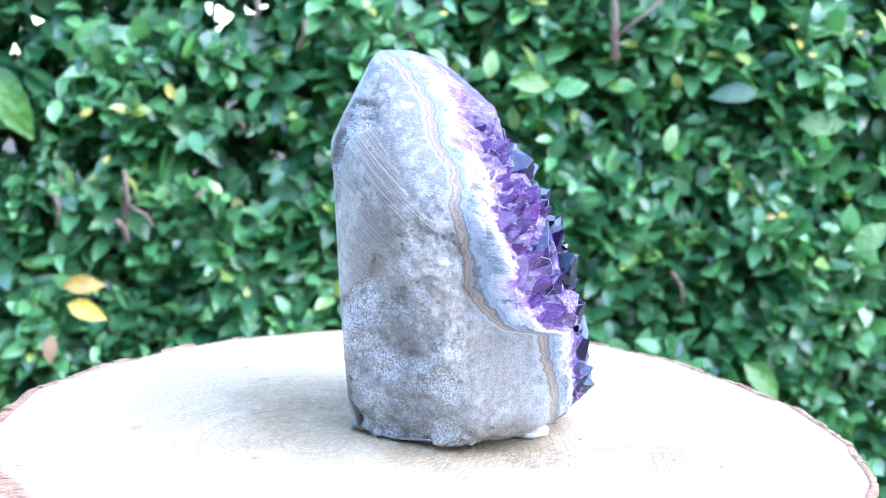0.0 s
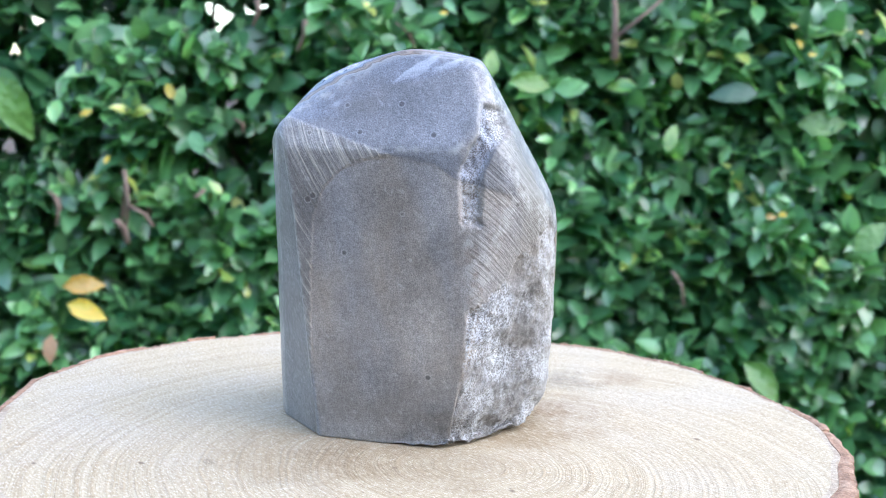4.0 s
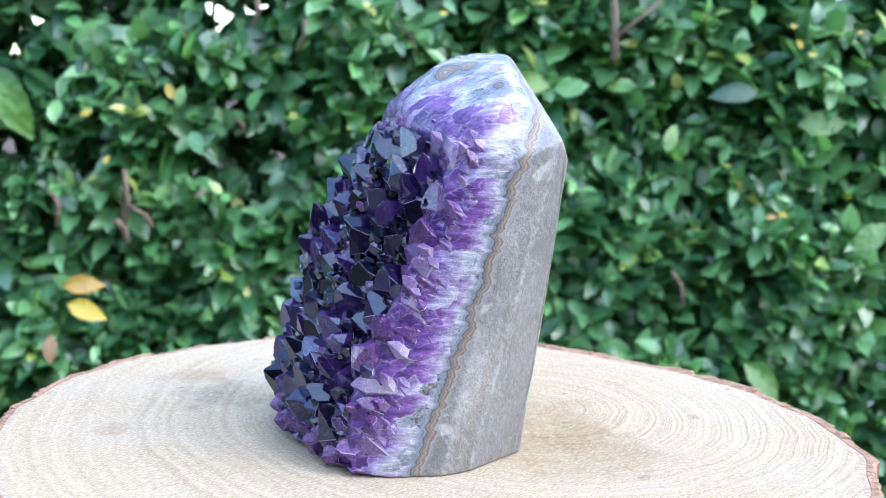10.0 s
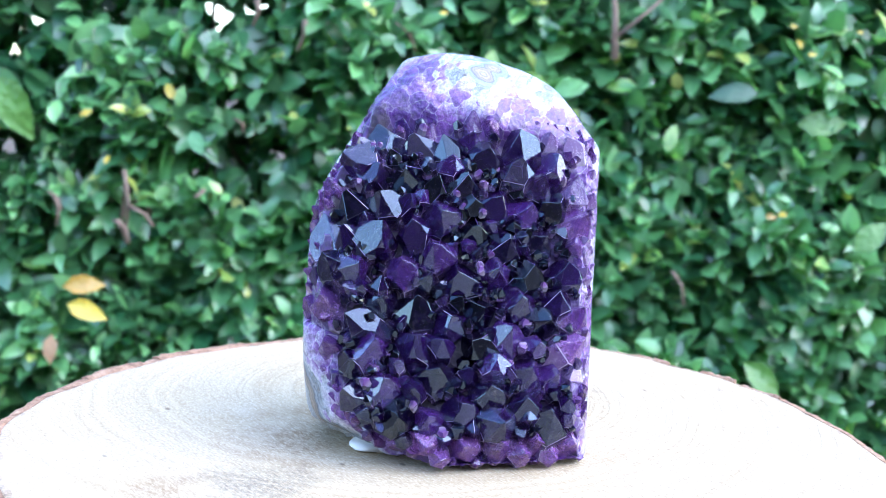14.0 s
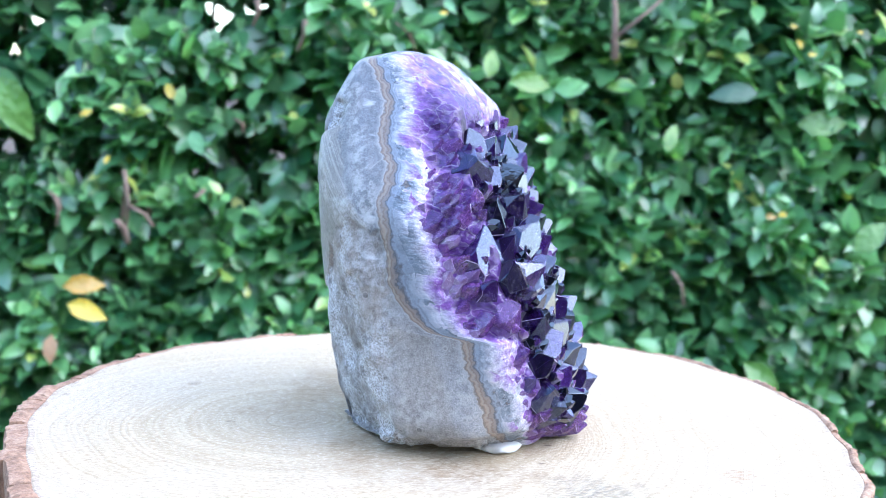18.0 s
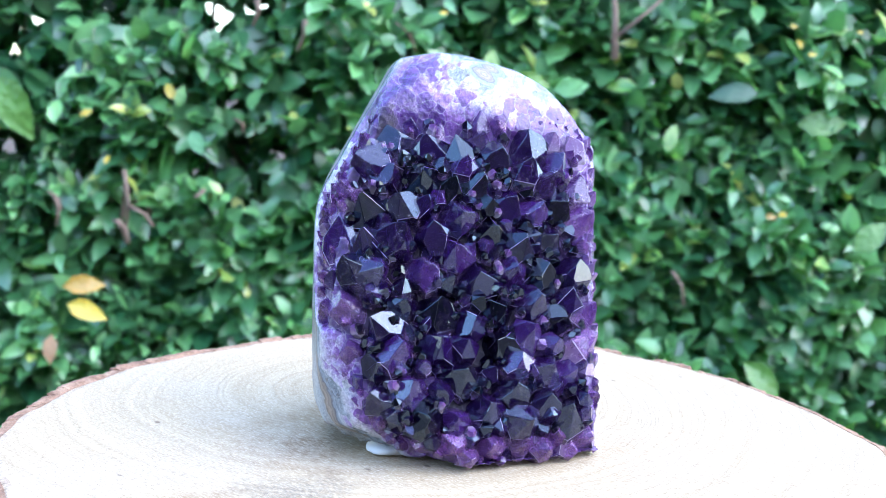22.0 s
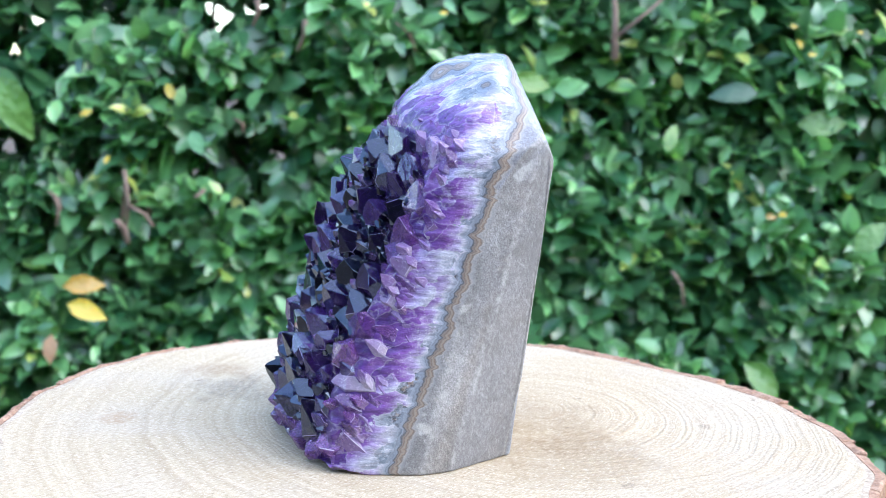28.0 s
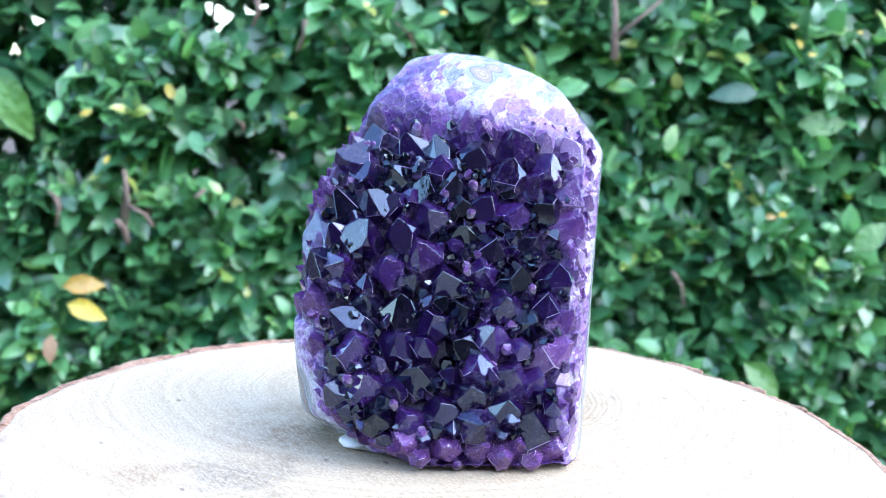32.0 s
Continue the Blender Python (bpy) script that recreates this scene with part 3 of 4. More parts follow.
    frosty = 0.35 + 0.65 * smooth01(p[:, 0], -12, -18) * smooth01(np.abs(p[:, 2] - 38), 9, 4) + 0.4 * smooth01(np.abs(p[:, 2] - 20 + 0.3 * p[:, 0]), 6, 2)
    crust = np.clip(rough_flank * frosty + scar * 0.9 + 0.3 * foot, 0, 1)
    root = new("amethyst_cut_base")
    tagged(root, "cut amethyst block, dark purple crystals and grey rock back", "amethyst")
    mean = u[faces].mean(1)
    for name, sel, label in (("rock_back", mean < -0.8, "grey basalt rock with saw marks"), ("agate_seam", (mean >= -0.8) & (mean < 2.6), "thin brown and blue-grey agate band"),
                             ("quartz_layer", mean >= 2.6, "white to lilac quartz layer")):
        f = faces[sel]
        used, idx = np.unique(f, return_inverse=True)
        me = mesh_of(name, p[used] / 1000, idx.reshape(-1, 4), STONE, True)
        for key2, val in (("layer", np.where(front < 0.5, np.minimum(u, 16.0), u)), ("crust", crust), ("natural", np.clip(rough_flank + scar + foot, 0, 1)), ("sawn", sawn), ("blue", blue_part * flank), ("tan", tan), ("strip", strip), ("side", side), ("polish_sky", polish_sky), ("wear", smooth01(flat, 0.9, 0.55) * (1 - crust))):
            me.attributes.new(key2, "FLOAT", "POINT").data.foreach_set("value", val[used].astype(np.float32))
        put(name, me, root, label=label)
    return root


def crystal_shape(name, material, rng):
    """A stubby six-sided quartz point of radius 1, tip up, with uneven end faces."""
    bm = bmesh.new()
    bmesh.ops.create_cube(bm, size=8.0)
    cuts = []
    for i in range(6):
        az = math.pi / 3 * i
        cuts.append((Vector((math.cos(az), math.sin(az), 0.04)), rng.uniform(0.82, 1.15)))
        steep = radians(rng.uniform(36, 44))
        cuts.append((Vector((math.cos(az) * math.cos(steep), math.sin(az) * math.cos(steep), math.sin(steep))), rng.uniform(0.68, 0.84) if i % 2 else rng.uniform(0.74, 1.05)))
    cuts.append((Vector((0, 0, -1)), 1.7))
    for no, dist in cuts:
        no = no.normalized()
        out = bmesh.ops.bisect_plane(bm, geom=bm.verts[:] + bm.edges[:] + bm.faces[:], plane_co=no * dist, plane_no=no, clear_outer=True)
        edges = [e for e in out["geom_cut"] if isinstance(e, bmesh.types.BMEdge)]
        if edges:
            bmesh.ops.edgenet_fill(bm, edges=edges)
    bmesh.ops.bevel(bm, geom=bm.edges[:], offset=0.02 if material in (DEEP, VIOLET) else 0.03, segments=1, affect="EDGES", material=1)
    for f in bm.faces:
        # most edges are clear; some shoulders between neighbours are chipped and pale
        low = f.calc_center_median().z < 0.25
        if f.material_index == 1 and rng.random() > (0.6 if low else 0.03):
            f.material_index = 0
    bmesh.ops.recalc_face_normals(bm, faces=bm.faces[:])
    me = bm_mesh(name, bm, material)
    me.materials.append(CHIP)
    z = np.empty(len(me.vertices) * 3)
    me.vertices.foreach_get("co", z)
    me.attributes.new("tip", "FLOAT", "POINT").data.foreach_set("value", np.clip((z[2::3] + 0.7) / 1.5, 0, 1).astype(np.float32))
    return me


def grow_crystals(root):
    rng = random.Random(11)
    nprng = np.random.default_rng(5)
    shapes = {k: [crystal_shape("crystal", mat, rng) for _ in range(9)] for k, mat in (("deep", DEEP), ("violet", VIOLET), ("mid", MID), ("pale", PALE))}
    d = nprng.normal(size=(15000, 3))
    d /= np.linalg.norm(d, axis=1, keepdims=True)
    p, nr, front, soft_front, polish_sky, flat = hull_point(d)
    u = layer_of(p)
    kept, made, small = [], 0, []
    ring = np.radians(np.arange(0, 360, 30))
    at_points = np.concatenate([np.stack([np.cos(ring), np.sin(ring), 0 * ring + h], 1) * w for w, h in ((1.25, 0.15), (1.25, -0.5), (0.35, 2.6))])
    root_points = np.stack([np.cos(ring), np.sin(ring), 0 * ring - 1.55], 1) * 1.1
    rear = [j for j in range(len(FACETS)) if j not in FRONT]
    # one broad dark point on the edge of the flank
    axis = Vector((0.43, -0.34, 0.84)).normalized()
    put("crystal", shapes["violet"][2], root, Matrix.Translation(Vector((25.5, -19.5, 53.5)) / 1000) @ axis.to_track_quat("Z", "Y").to_matrix().to_4x4() @ Matrix.Diagonal((0.0062, 0.0062, 0.0068, 1)))
    kept.append((29.0, -22.0, 58.0, 9.5))
    # large points first, then smaller ones between them, then the flanks
    for want, low, high, pack in (("big", 4.6, 5.7, 1.6), ("rim", 3.0, 4.6, 1.5), ("base", 2.6, 4.2, 1.45), ("big", 4.0, 5.2, 1.5), ("big", 3.0, 4.0, 1.45), ("side", 2.6, 4.3, 1.42), ("fill", 1.9, 3.0, 1.3), ("side", 1.4, 2.2, 1.25), ("fill", 1.0, 1.7, 1.15)):
        for i in range(len(d)):
            x, y, z = p[i]
            size = low + (high - low) * nprng.random() ** 1.4
            if want == "rim":
                if not 0.28 < soft_front[i] < 0.68 or z > 88 or z < 1.1 * size or u[i] < 8:
                    continue
                kind = "mid" if nprng.random() < (0.35 if y > 15 else 0.6) else ("pale" if y > 15 or z > 76 else "violet")
                sink = 0.32 * size
            elif want == "base":
                if front[i] < 0.4 or not 1.0 < z < 6.5:
                    continue
                kind = "mid" if nprng.random() < 0.7 else "violet"
                sink = -0.25 * size
            elif want != "side":
                if front[i] < 0.5 or z > 85.0 + 2.0 * math.sin(y * 0.35) - max(0, y - 28) * 0.7 + max(0, 2 - y) * 0.45 or z < (1.15 * size if want == "big" else 0.8):
                    continue
                inner = soft_front[i]
                kind = ("deep" if nprng.random() < 0.54 else "violet") if inner > 0.62 else "violet" if inner > 0.48 else ("mid" if inner > 0.36 or nprng.random() < 0.4 else "pale")
                if z < 7 or z > 82:
                    kind = "mid" if nprng.random() < (0.75 if z < 7 else 0.45) else "violet"
                sink = min(2.6, abs(nprng.normal() * 0.9 + 0.5)) * smooth01(inner, 0.35, 0.7)
                if want == "fill":
                    sink += 1.0
                    # some of the tiniest points are coloured pale to stand for sparkles
                    if size < 1.5 and nprng.random() < 0.18:
                        kind = "pale"
                if z > 84:
                    sink = 0.75 * size
            else:
                if front[i] >= 0.5 or u[i] < (6.5 if size < 2.2 else 8.5) or z > 86 or z < 1.3 * size + 1.5 or x < -12:
                    continue
                kind = "mid" if nprng.random() < (u[i] - 8) / 7 * (0.5 if size < 2.3 else 1) else "pale"
                sink = 0.20 * size
            gap = size * pack
            if any((x - q[0]) ** 2 + (y - q[1]) ** 2 + (z - q[2]) ** 2 < (0.5 * (gap + q[3])) ** 2 for q in kept):
                continue
            kept.append((x, y, z, gap))
            axis = Vector(nr[i])
            if want == "rim":
                axis = (axis * 0.5 + Vector((0.75, 0, 0.15))).normalized()
            if want == "side":
                axis = axis * 0.6 + Vector((0.8, 0, 0.28))
            axis = (axis + Vector(nprng.normal(size=3)) * 0.22 + Vector((0, 0, 0.42))).normalized()
            turn = axis.to_track_quat("Z", "Y").to_matrix().to_4x4()
            long = size * (0.95 + 0.35 * nprng.random()) * (1.6 if want == "side" else 1.0)
            at = Vector(p[i]) - axis * (long * 0.85) - Vector(nr[i]) * sink
            at.z = max(at.z, min(1.75 * size * max(0, axis.z) + 0.6, z))
            # keep every point inside the sawn faces of the block
            corners = at_points @ np.array((turn @ Matrix.Diagonal((size, size, long, 1))).to_3x3()).T + np.array(at)
            for j in range(len(FACETS)):
                over = float((corners @ NRM[j] - DIST[j]).max()) - (1.5 if j in FRONT else -0.1)
                if over > 0:
                    at -= Vector(NRM[j]) * over
                    corners = corners - NRM[j] * over
            # leave out a point whose root would break through the rock
            roots = root_points @ np.array((turn @ Matrix.Diagonal((size, size, long, 1))).to_3x3()).T + np.array(at)
            if layer_of(np.array([at]))[0] < 3.5 or want == "side" and float((roots @ NRM[rear].T - DIST[rear]).max()) > -0.2:
                continue
            m = Matrix.Translation(at / 1000) @ turn @ pose(0, 0, 0, 0, 0, nprng.random() * 360) @ Matrix.Diagonal((size / 1000, size / 1000, long / 1000, 1))
            if made < 289:
                put("crystal", shapes[kind][made % 9], root, m)
            else:
                small.append((shapes[kind][made % 9], m))
            made += 1
    # the smallest points, joined
    bm = bmesh.new()
    order = [DEEP, VIOLET, MID, PALE, CHIP]
    for me, m in small:
        one = me.copy()
        one.transform(m)
        own = np.array([order.index(x) for x in me.materials])
        idx = np.empty(len(one.polygons), np.int32)
        one.polygons.foreach_get("material_index", idx)
        one.polygons.foreach_set("material_index", own[idx].astype(np.int32))
        bm.from_mesh(one)
        bpy.data.meshes.remove(one)
    me = bm_mesh("crystal_druse", bm, DEEP)
    for x in order[1:]:
        me.materials.append(x)
    tagged(put("crystal_druse", me, root, label="many tiny purple crystals between the larger ones"), kind="stuff")
    return made


stone = amethyst()
print("crystals", grow_crystals(stone))
# a bit of white putty under the front corner
bm = bmesh.new()
bmesh.ops.create_icosphere(bm, subdivisions=3, radius=1.0)
for v in bm.verts:
    v.co *= 1 + 0.15 * fuzz3(v.co * 2, 1.0)
    v.co = Vector((v.co.x * 0.0058, v.co.y * 0.0055, max(0, 0.0012 + v.co.z * 0.0018)))
put("putty_pad", bm_mesh("putty_pad", bm, PAD, True), stone, pose(0.0270, -0.0075, 0.0002), "white putty pad under the corner")


# ---- the wood slice ----
INNER_WIDE = 0.0021


def bark_thick(a):
    """The bark has worn thin on most of the rim and stands thick on one side."""
    return 0.0017 + 0.0034 * max(0.0, math.cos(a - radians(225))) ** 2


def slice_radius(a):
    wave = ((0.44, 4.56), (-0.50, -0.12), (-2.19, -1.67), (1.01, -0.64), (0.27, -0.23))
    outer = 117.5 + sum(c * math.cos(k * a) + d * math.sin(k * a) for k, (c, d) in enumerate(wave, 1))
    outer += 0.5 * math.sin(9 * a) + 0.4 * math.sin(23 * a + 2) + 0.9 * noise.noise(Vector((math.cos(a) * 9, math.sin(a) * 9, 4.0)))
    return outer / 1000 - INNER_WIDE - bark_thick(a)


def ring_band(name, inner, outer, material, lift, depth, a0, a1, steps, rough, seed):
    """A curved piece of bark: its top runs from inner to outer, its outside falls by depth."""
    verts, faces = [], []
    prof = [(0, -depth), (0, 0), (0.33, lift), (0.66, lift), (1, lift - 0.0004), (1.08, -0.004), (1.02, -0.010), (1.0, -0.018), (0.96, -0.026), (0.9, -depth)]
    for i in range(steps + 1):
        a = a0 + (a1 - a0) * i / steps
        tip = 0.6 if i in (0, steps) and steps < 40 else 1.0
        for j, (f, z) in enumerate(prof):
            r0, r1 = slice_radius(a) + inner, slice_radius(a) + outer
            k = rough * (noise.noise(Vector((math.cos(a) * 60, math.sin(a) * 60, z * 250 + seed))) + 0.6 * noise.noise(Vector((math.cos(a) * 210, math.sin(a) * 210, z * 500 + seed))))
            r = r0 + (r1 - r0) * f * (tip if f > 0.5 else 1) + (k if f > 0.5 else 0)
            verts.append((r * math.cos(a), r * math.sin(a), z + (0.35 * k if 0 < j < 5 else 0)))
    m = len(prof)
    for i in range(steps):
        for j in range(m):
            faces.append((i * m + j, (i + 1) * m + j, (i + 1) * m + (j + 1) % m, i * m + (j + 1) % m))
    if steps < 40:
        faces += [tuple(range(m)), tuple(reversed(range(steps * m, steps * m + m)))]
    return mesh_of(name, verts, faces, material)


def wood_slice():
    root = new("wood_slice")
    tagged(root, "round pale sawn log slice with rough reddish bark", "wood slice")
    na, nrr = 240, 44
    verts, faces = [(0, 0, 0)], []
    for j in range(1, nrr + 1):
        for i in range(na):
            a = 2 * math.pi * i / na
            r = slice_radius(a) * j / nrr
            x, y = r * math.cos(a), r * math.sin(a)
            dip = 0.00018 * noise.noise(Vector((x * 90, y * 90, 0))) if r > 0.05 else 0
            verts.append((x, y, dip if j < nrr else 0))
    faces += [(0, 1 + i, 1 + (i + 1) % na) for i in range(na)]
    for j in range(nrr - 1):
        b = 1 + j * na
        faces += [(b + i, b + na + i, b + na + (i + 1) % na, b + (i + 1) % na) for i in range(na)]
    b = 1 + (nrr - 1) * na
    rim = len(verts)
    low = rim + na
    verts += [verts[b + i] for i in range(na)] + [(verts[b + i][0], verts[b + i][1], -0.034) for i in range(na)] + [(0, 0, -0.034)]
    faces += [(rim + i, low + i, low + (i + 1) % na, rim + (i + 1) % na) for i in range(na)]
    faces += [(low + na, low + (i + 1) % na, low + i) for i in range(na)]
    put("heartwood", mesh_of("heartwood", verts, faces, WOOD, True), root, label="pale sawn wood with growth rings and stains")
    put("inner_bark", ring_band("inner_bark", -0.0002, INNER_WIDE, INNER, 0.0, 0.033, 0, 2 * math.pi, 360, 0.0, 3), root, label="tan inner bark ring")
    rng = random.Random(4)
    a, k = 0.0, 0
    while a < 2 * math.pi - 0.02:
        w = min(0.03 + 0.15 * rng.random() ** 1.5, 2 * math.pi - a)
        thick = bark_thick(a + w / 2) * rng.uniform(0.8, 1.15)
        me = ring_band("bark_plate", INNER_WIDE - 0.0004, INNER_WIDE + thick, BARK, rng.uniform(-0.0003, 0.0007), 0.033, a - 0.004, a + w + 0.004, 14, 0.0007, 10 + k)
        put("bark_plate", me, root)
        a += w
        k += 1
    return root


log = wood_slice()

bm = bmesh.new()
bmesh.ops.create_cone(bm, cap_ends=True, segments=48, radius1=0.07, radius2=0.055, depth=-GROUND_Z - 0.034)
bmesh.ops.bevel(bm, geom=[e for e in bm.edges if e.calc_face_angle(0) > 1], offset=0.004, segments=2)
tagged(put("plinth", bm_mesh("plinth", bm, STAND), m=pose(0, 0, (GROUND_Z - 0.034) / 2)), "plain grey plinth under the wood slice", "plinth", kind="structure")


# ---- the hedge ----
def leaf_geometry(rng, rows=4):
    """One oval leaf, stalk at the origin, tip towards +y, face up; length 1."""
    wide, droop, fold, twist = rng.uniform(0.25, 0.33), rng.uniform(0.05, 0.34), rng.uniform(0.06, 0.24), rng.uniform(-0.25, 0.25)
    pts, faces = [], []
    for i in range(rows + 1):
        t = i / rows
        w = wide * (math.sin(math.pi * min(1, t * 0.94 + 0.04)) ** 0.72) * (1.08 - 0.25 * t) if 0 < i < rows else 0.012
        z = -droop * t * t
        for s in (-1, 0, 1):
            pts.append((s * w, t, z + abs(s) * w * fold * 2 + s * twist * t * w))
    for i in range(rows):
        for s in (0, 1):
            k = i * 3 + s
            faces.append((k, k + 1, k + 4, k + 3))
    return np.array(pts), np.array(faces)


def hedge():
    rng = random.Random(21)
    root = new("hedge")
    root.location = (0, 0.85, GROUND_Z + 0.004)
    base = Vector((0, 0.85, GROUND_Z))
    tagged(root, "dense clipped green hedge of small glossy oval leaves", "hedge")
    shapes = [leaf_geometry(rng) for _ in range(6)]

    def leaf_pose(p, spin, out, size):
        """Tip turned by spin in the hedge's face; out tilts the face up or aside."""
        n = Vector((out[0], -1.0, out[1])).normalized()
        up = Vector((math.cos(spin), 0, math.sin(spin)))
        tip = (up - n * up.dot(n)).normalized()
        side = tip.cross(n)
        m = Matrix((side, tip, n)).transposed().to_4x4()
        return Matrix.Translation(p) @ m @ Matrix.Diagonal((size, size, size, 1))

    def clump(x, z):
        return 0.09 * noise.noise(Vector((x * 9, z * 9, 3.3))) + 0.05 * noise.noise(Vector((x * 19, z * 19, 5.1)))

    # leaves that stand out; the tiniest yellow ones stand for sun flecks
    picked = {k: [mesh_of("leaf", s[0], s[1], mat, True) for s in shapes[:3]] for k, mat in (("Y", YELLOW), ("O", OCHRE), ("P", PEACH), ("L", LIME), ("M", GREEN))}
    for i, (x, y, z, ang, size, k) in enumerate(LEAVES):
        a = radians(ang)
        p = Vector((x - 0.5 * size * math.cos(a), y, z - 0.5 * size * math.sin(a))) - base
        put("leaf", picked[k][i % 3], root, leaf_pose(p, a, (0.15 * math.sin(i * 2.1), 0.35 + 0.2 * math.cos(i)), size),
            {"Y": "yellow leaf, tiny ones stand for sun flecks", "O": "ochre leaf", "P": "peach-coloured dry leaf", "L": "light green young leaf"}.get(k, ""))
    # shoots with leaves in crossed pairs, young and light towards the tip
    green = [mesh_of("leaf", g[0], g[1], GREEN, True) for g in shapes]
    near, mass = 0, {False: ([], [], []), True: ([], [], [])}

    def place(p, tip, n, size, young, deep, single):
        tip = tip.normalized()
        n = (n - tip * n.dot(tip)).normalized()
        m = Matrix.Translation(p - base) @ Matrix((tip.cross(n), tip, n)).transposed().to_4x4() @ Matrix.Diagonal((size, size, size, 1))
        k = rng.randrange(6)
        if single:
            put("leaf", green[k], root, m)
            return
        vs, fs, ages = mass[deep]
        a = np.array(m)
        fs.append(shapes[k][1] + 15 * len(vs))
        vs.append(shapes[k][0] @ a[:3, :3].T + a[:3, 3])
        ages.append(np.full(15, young))

    def gap(p):
        return any((p.x - gx * (p.y + 0.3)) ** 2 + (p.z - 0.0965 - gz * (p.y + 0.3)) ** 2 < (1.1 * gr + 0.0025) ** 2 for gx, gz, gr in GAPS)

    for i in range(8600):
        wide = i > 7600
        x = rng.uniform(-1.1, 1.1) if wide else rng.uniform(-0.58, 0.58)
        z = rng.uniform(GROUND_Z + 0.05, 0.62) if wide else rng.uniform(-0.36, 0.32)
        y = 0.685 + 0.15 * rng.random() ** 1.5 + 0.4 * clump(x, z)
        tip = Vector((x, y, z))
        way = Vector((rng.gauss(0, 0.55), -1.0 + rng.gauss(0, 0.35), 0.55 + rng.gauss(0, 0.5))).normalized()
        across = way.cross(Vector((rng.gauss(0, 1), rng.gauss(0, 1), rng.gauss(0, 1)))).normalized()
        other = way.cross(across)
        big = rng.uniform(0.023, 0.042)
        fresh = rng.random() ** 2.2
        pairs = rng.randint(3, 5)
        for k in range(pairs):
            node = tip - way * (0.006 + 0.0125 * k)
            side = across if k % 2 else other
            for sign in (-1, 1):
                aim = way * (0.75 - 0.12 * k) + side * sign * 0.85 + Vector((rng.gauss(0, 0.2), rng.gauss(0, 0.2), rng.gauss(0, 0.2)))
                face = way * 0.8 - side * sign * 0.3 + Vector((rng.gauss(0, 0.25), -0.2, 0.7 + rng.gauss(0, 0.3)))
                size = big * min(1.0, 0.62 + 0.2 * k) * rng.uniform(0.85, 1.12)
                if rng.random() < 0.1 or gap(node + aim * size * 0.5):
                    continue
                single = near < 270 and not wide and node.y < 0.70 and abs(x) < 0.42 and -0.22 < z < 0.2
                near += single
                place(node, aim, face, size, fresh * max(0.0, 1.0 - 0.42 * k), False, single)
    # leaves behind them, with the hedge's inner shade put into a darker green
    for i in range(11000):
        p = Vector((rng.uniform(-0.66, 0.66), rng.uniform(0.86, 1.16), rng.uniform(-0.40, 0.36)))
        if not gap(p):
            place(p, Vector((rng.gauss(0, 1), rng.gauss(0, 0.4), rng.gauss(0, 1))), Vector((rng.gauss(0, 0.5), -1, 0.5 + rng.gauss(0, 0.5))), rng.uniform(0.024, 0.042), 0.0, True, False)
    for deep, name, mat, label in ((False, "foliage", GREENS, "mass of dark green hedge leaves"), (True, "inner_foliage", SHADE, "hedge leaves coloured darker for the shade inside")):
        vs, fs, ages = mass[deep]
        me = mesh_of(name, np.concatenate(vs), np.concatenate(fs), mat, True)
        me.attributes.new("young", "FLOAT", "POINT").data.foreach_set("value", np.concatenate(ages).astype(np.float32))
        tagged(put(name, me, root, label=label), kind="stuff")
    # stems and twigs
    def stem(points, r0, r1, seg=6):
        v, f = [], []
        for i, q in enumerate(points):
            r = r0 + (r1 - r0) * i / (len(points) - 1)
            for k in range(seg):
                a = 2 * math.pi * k / seg
                v.append((q[0] + r * math.cos(a), q[1] + r * math.sin(a), q[2] + 0.3 * r * math.sin(a * 2)))
        for i in range(len(points) - 1):
            f += [(i * seg + k, i * seg + (k + 1) % seg, (i + 1) * seg + (k + 1) % seg, (i + 1) * seg + k) for k in range(seg)]
        f += [tuple(range(seg))[::-1], tuple(range((len(points) - 1) * seg, len(points) * seg))]
        return mesh_of("stem", v, f, TWIG, True)

    for i in range(26):
        x, y = -0.75 + 0.06 * i + rng.uniform(-0.02, 0.02), rng.uniform(0.86, 1.0)
        lean, dx = rng.uniform(-0.12, 0.12), rng.uniform(0, 6)
        pts = [Vector((x + lean * t + 0.015 * math.sin(dx + 7 * t), y - 0.07 * t + 0.012 * math.cos(dx + 9 * t), GROUND_Z - 0.02 + (0.55 - GROUND_Z) * t)) - base for t in (0, 0.15, 0.3, 0.45, 0.6, 0.75, 0.88, 1)]
        put("stem", stem(pts, rng.uniform(0.003, 0.006), 0.0015), root)
    for i in range(90):
        p = Vector((rng.uniform(-0.5, 0.5), rng.uniform(0.74, 0.86), rng.uniform(-0.3, 0.2)))
        way = Vector((rng.uniform(-1, 1), rng.uniform(-0.3, 0.15), rng.uniform(-0.2, 1))).normalized() * rng.uniform(0.05, 0.13)
        bend = Vector((rng.uniform(-1, 1), 0, rng.uniform(-1, 1))) * 0.012
        put("twig", stem([p - base, p + way * 0.5 + bend - base, p + way - base], rng.uniform(0.0012, 0.0024), 0.0007, 5), root)
    for a, b, r in TWIGS:
        a, b = Vector(a), Vector(b)
        put("twig", stem([a - base, (a + b) / 2 + Vector((0.003, 0, 0.002)) - base, b - base], r, r * 0.6), root)
    return root


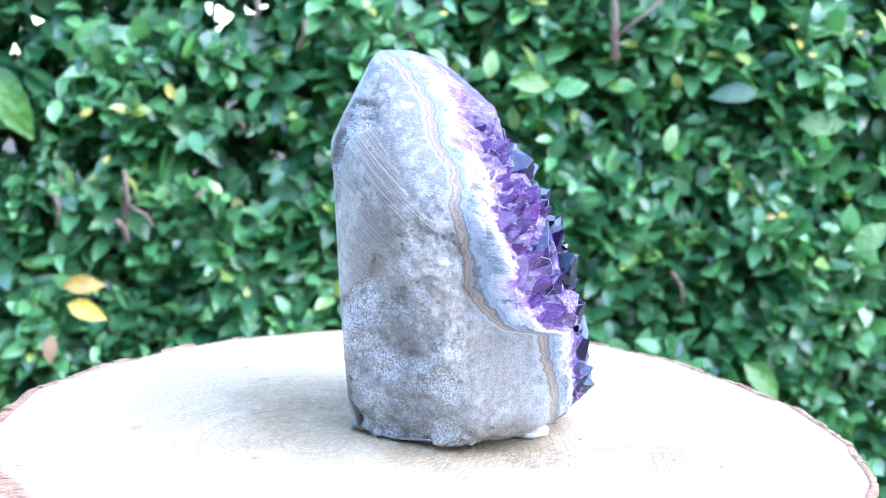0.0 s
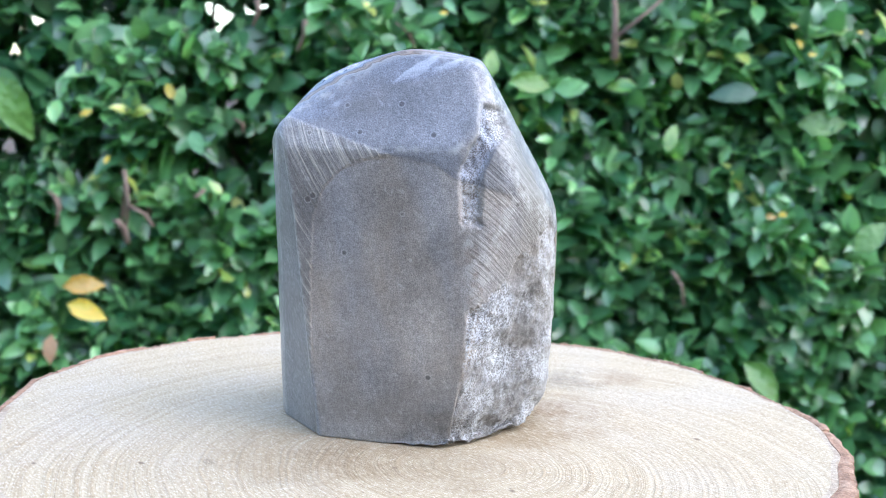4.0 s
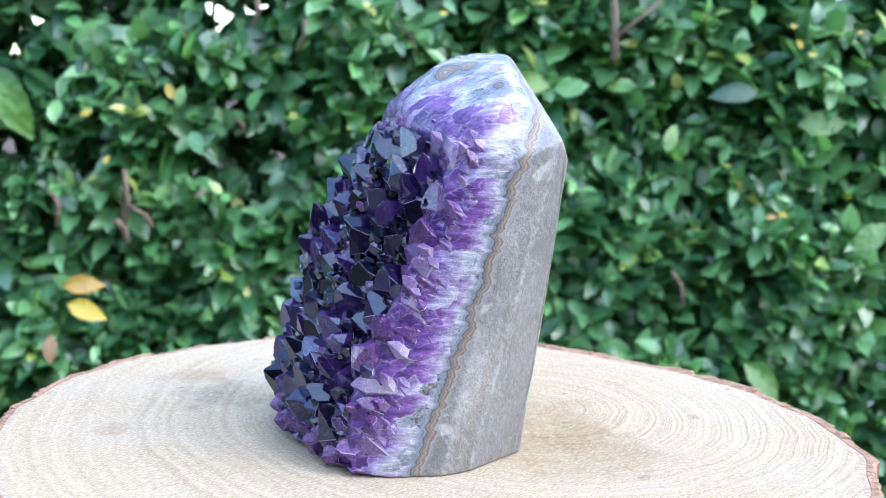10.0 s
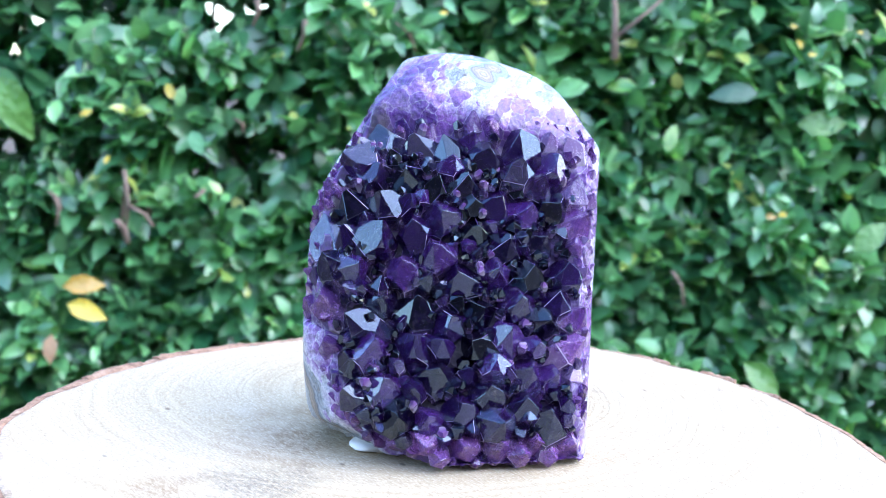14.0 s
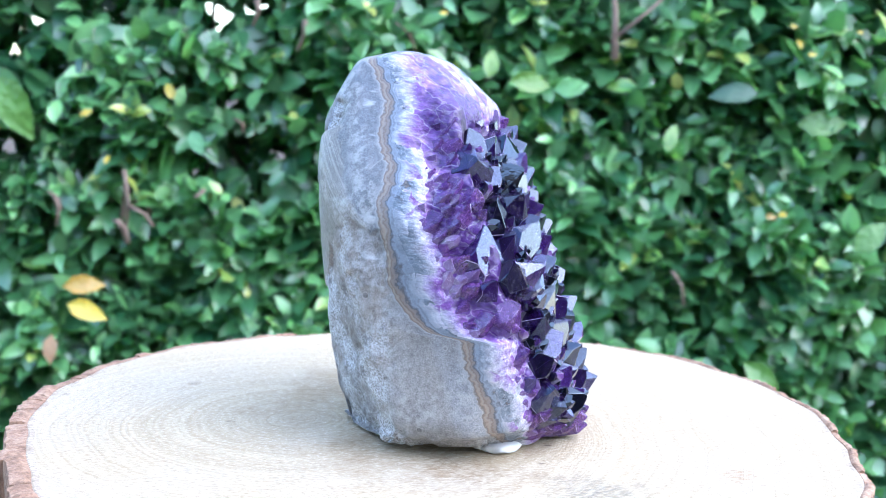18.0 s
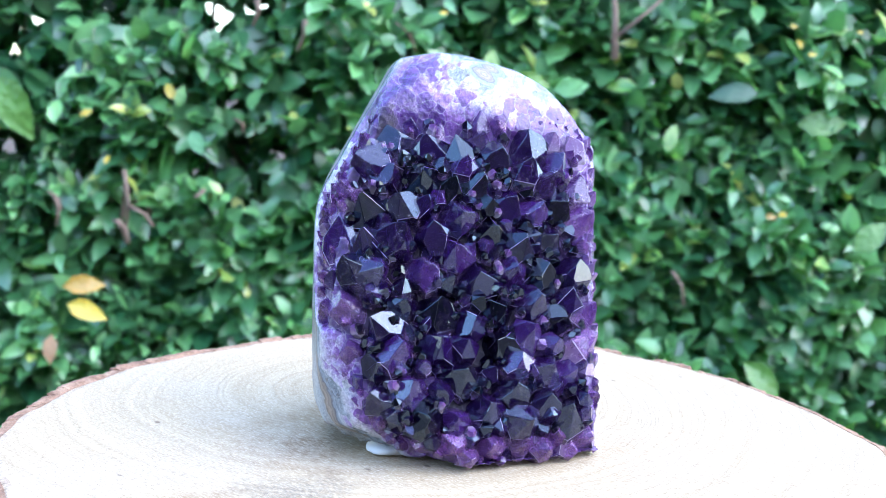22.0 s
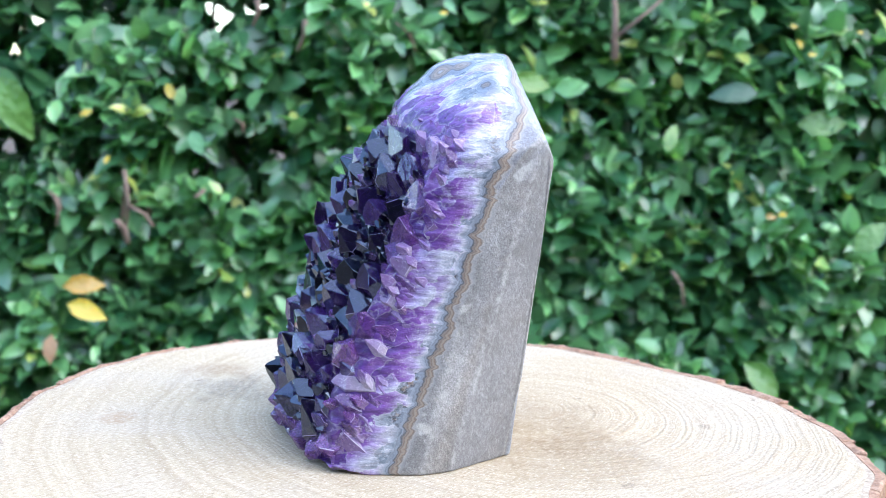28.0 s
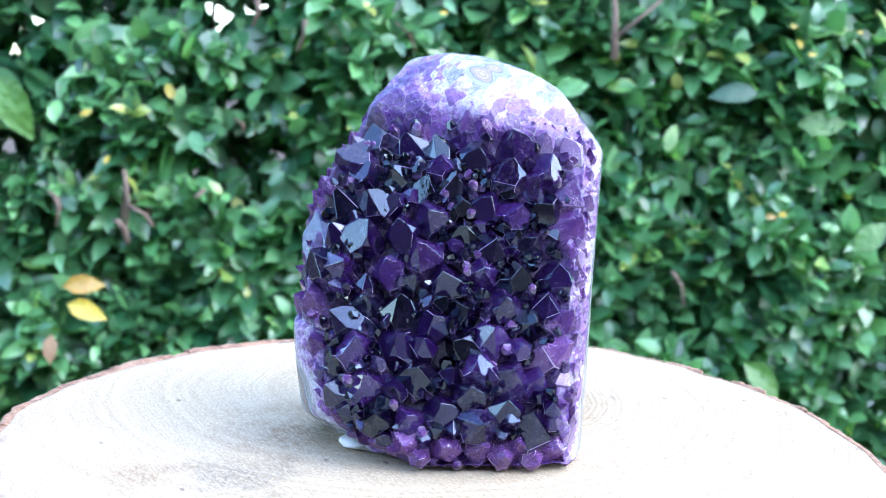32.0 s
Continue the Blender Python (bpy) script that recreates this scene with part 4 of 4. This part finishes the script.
LEAVES = [(-0.298, 0.637, -0.112, -20, 0.035, 'Y'), (-0.306, 0.652, -0.091, 10, 0.035, 'O'), (-0.335, 0.656, -0.151, -90, 0.026, 'P'), (-0.346, 0.67, -0.137, 180, 0.029, 'L'), (0.078, 0.666, 0.098, 0, 0.038, 'L'),
          (0.334, 0.672, 0.071, 5, 0.043, 'L'), (0.335, 0.664, -0.06, 0, 0.039, 'L'), (0.295, 0.662, -0.159, -45, 0.048, 'L'), (0.375, 0.645, -0.023, 45, 0.039, 'L'), (-0.377, 0.677, 0.071, -60, 0.057, 'M'),
          (-0.34, 0.687, 0.06, 80, 0.029, 'M'), (-0.258, 0.705, 0.1, 0, 0.057, 'M'), (0.253, 0.664, 0.095, 180, 0.041, 'M'), (0.204, 0.67, 0.054, 70, 0.024, 'L'), (-0.241, 0.676, -0.011, 60, 0.019, 'L'),
          (-0.313, 0.7, 0.066, 80, 0.031, 'L'), (0.043, 0.668, 0.113, 80, 0.028, 'L'), (-0.282, 0.673, 0.047, 40, 0.035, 'M')]
TWIGS = [((0.148, 0.665, 0.120), (0.140, 0.675, 0.20), 0.0035), ((0.150, 0.665, 0.140), (0.195, 0.67, 0.18), 0.003), ((-0.279, 0.68, -0.035), (-0.283, 0.685, 0.01), 0.0018),
         ((-0.272, 0.68, -0.018), (-0.248, 0.685, -0.038), 0.0022)]
# the first six of these paint sun flecks as tiny yellow leaves
LEAVES += [(0.294, 0.645, 0.152, 0, 0.008, 'Y'), (0.301, 0.645, 0.139, 90, 0.011, 'Y'), (0.311, 0.645, 0.129, 0, 0.008, 'Y'), (0.35, 0.645, 0.149, 0, 0.007, 'Y'), (-0.0, 0.645, 0.152, 0, 0.008, 'Y'),
           (0.297, 0.645, -0.007, 0, 0.009, 'Y'), (0.288, 0.645, -0.009, 0, 0.012, 'O'), (-0.283, 0.645, 0.019, 80, 0.01, 'Y'), (-0.3, 0.645, 0.058, 30, 0.012, 'Y'), (-0.229, 0.645, 0.079, 120, 0.018, 'Y'),
           (-0.22, 0.645, 0.075, 80, 0.02, 'L'), (-0.313, 0.645, 0.002, -70, 0.016, 'L'), (-0.237, 0.645, -0.007, 70, 0.018, 'L'), (-0.327, 0.645, 0.061, 90, 0.026, 'M'), (-0.205, 0.645, 0.035, -60, 0.024, 'M'),
           (-0.36, 0.645, 0.06, -60, 0.06, 'L'), (0.198, 0.645, 0.057, 60, 0.025, 'L'), (0.11, 0.645, 0.094, 10, 0.03, 'M')]
TWIGS += [((-0.27, 0.655, 0.01), (-0.271, 0.66, -0.05), 0.0022), ((-0.336, 0.655, -0.012), (-0.326, 0.66, -0.028), 0.002), ((-0.331, 0.655, -0.014), (-0.331, 0.66, -0.042), 0.002), ((-0.266, 0.655, -0.022), (-0.247, 0.66, -0.039), 0.0035),
          ((-0.209, 0.655, -0.012), (-0.203, 0.66, -0.005), 0.003), ((-0.176, 0.655, 0.057), (-0.169, 0.66, 0.045), 0.002), ((-0.158, 0.655, 0.157), (-0.162, 0.66, 0.136), 0.0025), ((-0.117, 0.655, 0.142), (-0.124, 0.66, 0.116), 0.0025),
          ((0.208, 0.655, -0.061), (0.221, 0.66, -0.092), 0.002), ((-0.04, 0.655, 0.143), (-0.023, 0.66, 0.12), 0.002), ((-0.278, 0.655, -0.034), (-0.269, 0.66, -0.055), 0.004)]
# thin places: direction (x and z for each metre ahead of the eye) and radius
GAPS = [(-0.20, 0.048, 0.017), (-0.285, 0.052, 0.014), (-0.314, 0.056, 0.012), (-0.14, -0.07, 0.009), (-0.374, -0.074, 0.009), (-0.189, -0.026, 0.009), (-0.237, 0.056, 0.012), (-0.163, 0.057, 0.012), (-0.176, -0.076, 0.008)]
GAPS += [(x, z, 0.011) for x, z in ((-0.349, 0.055), (-0.352, 0.049), (-0.373, 0.036), (-0.366, 0.037), (-0.382, 0.016), (-0.344, -0.001), (-0.375, -0.073), (-0.189, -0.027), (-0.176, -0.075), (-0.186, -0.065), (-0.141, -0.071),
                                     (-0.317, -0.084), (-0.219, -0.084), (-0.389, -0.071), (-0.172, 0.054), (-0.252, 0.059))]
hedge()


def motions():
    """The slice turns evenly, goes back, and turns on again, with the stone on it."""
    times = sorted([k * 0.5 for k in range(65)] + [18.17, 18.27, 18.37, 27.36, 27.46, 27.56])
    for thing in (stone, log):
        rows = []
        for t in times:
            tau = t if t < 18.27 else (36.54 - t if t < 27.46 else t - 18.38)
            rows.append((t, pose(0, 0, 0, 0, 0, 18.134 * tau)))
        walk(thing, rows)


motions()
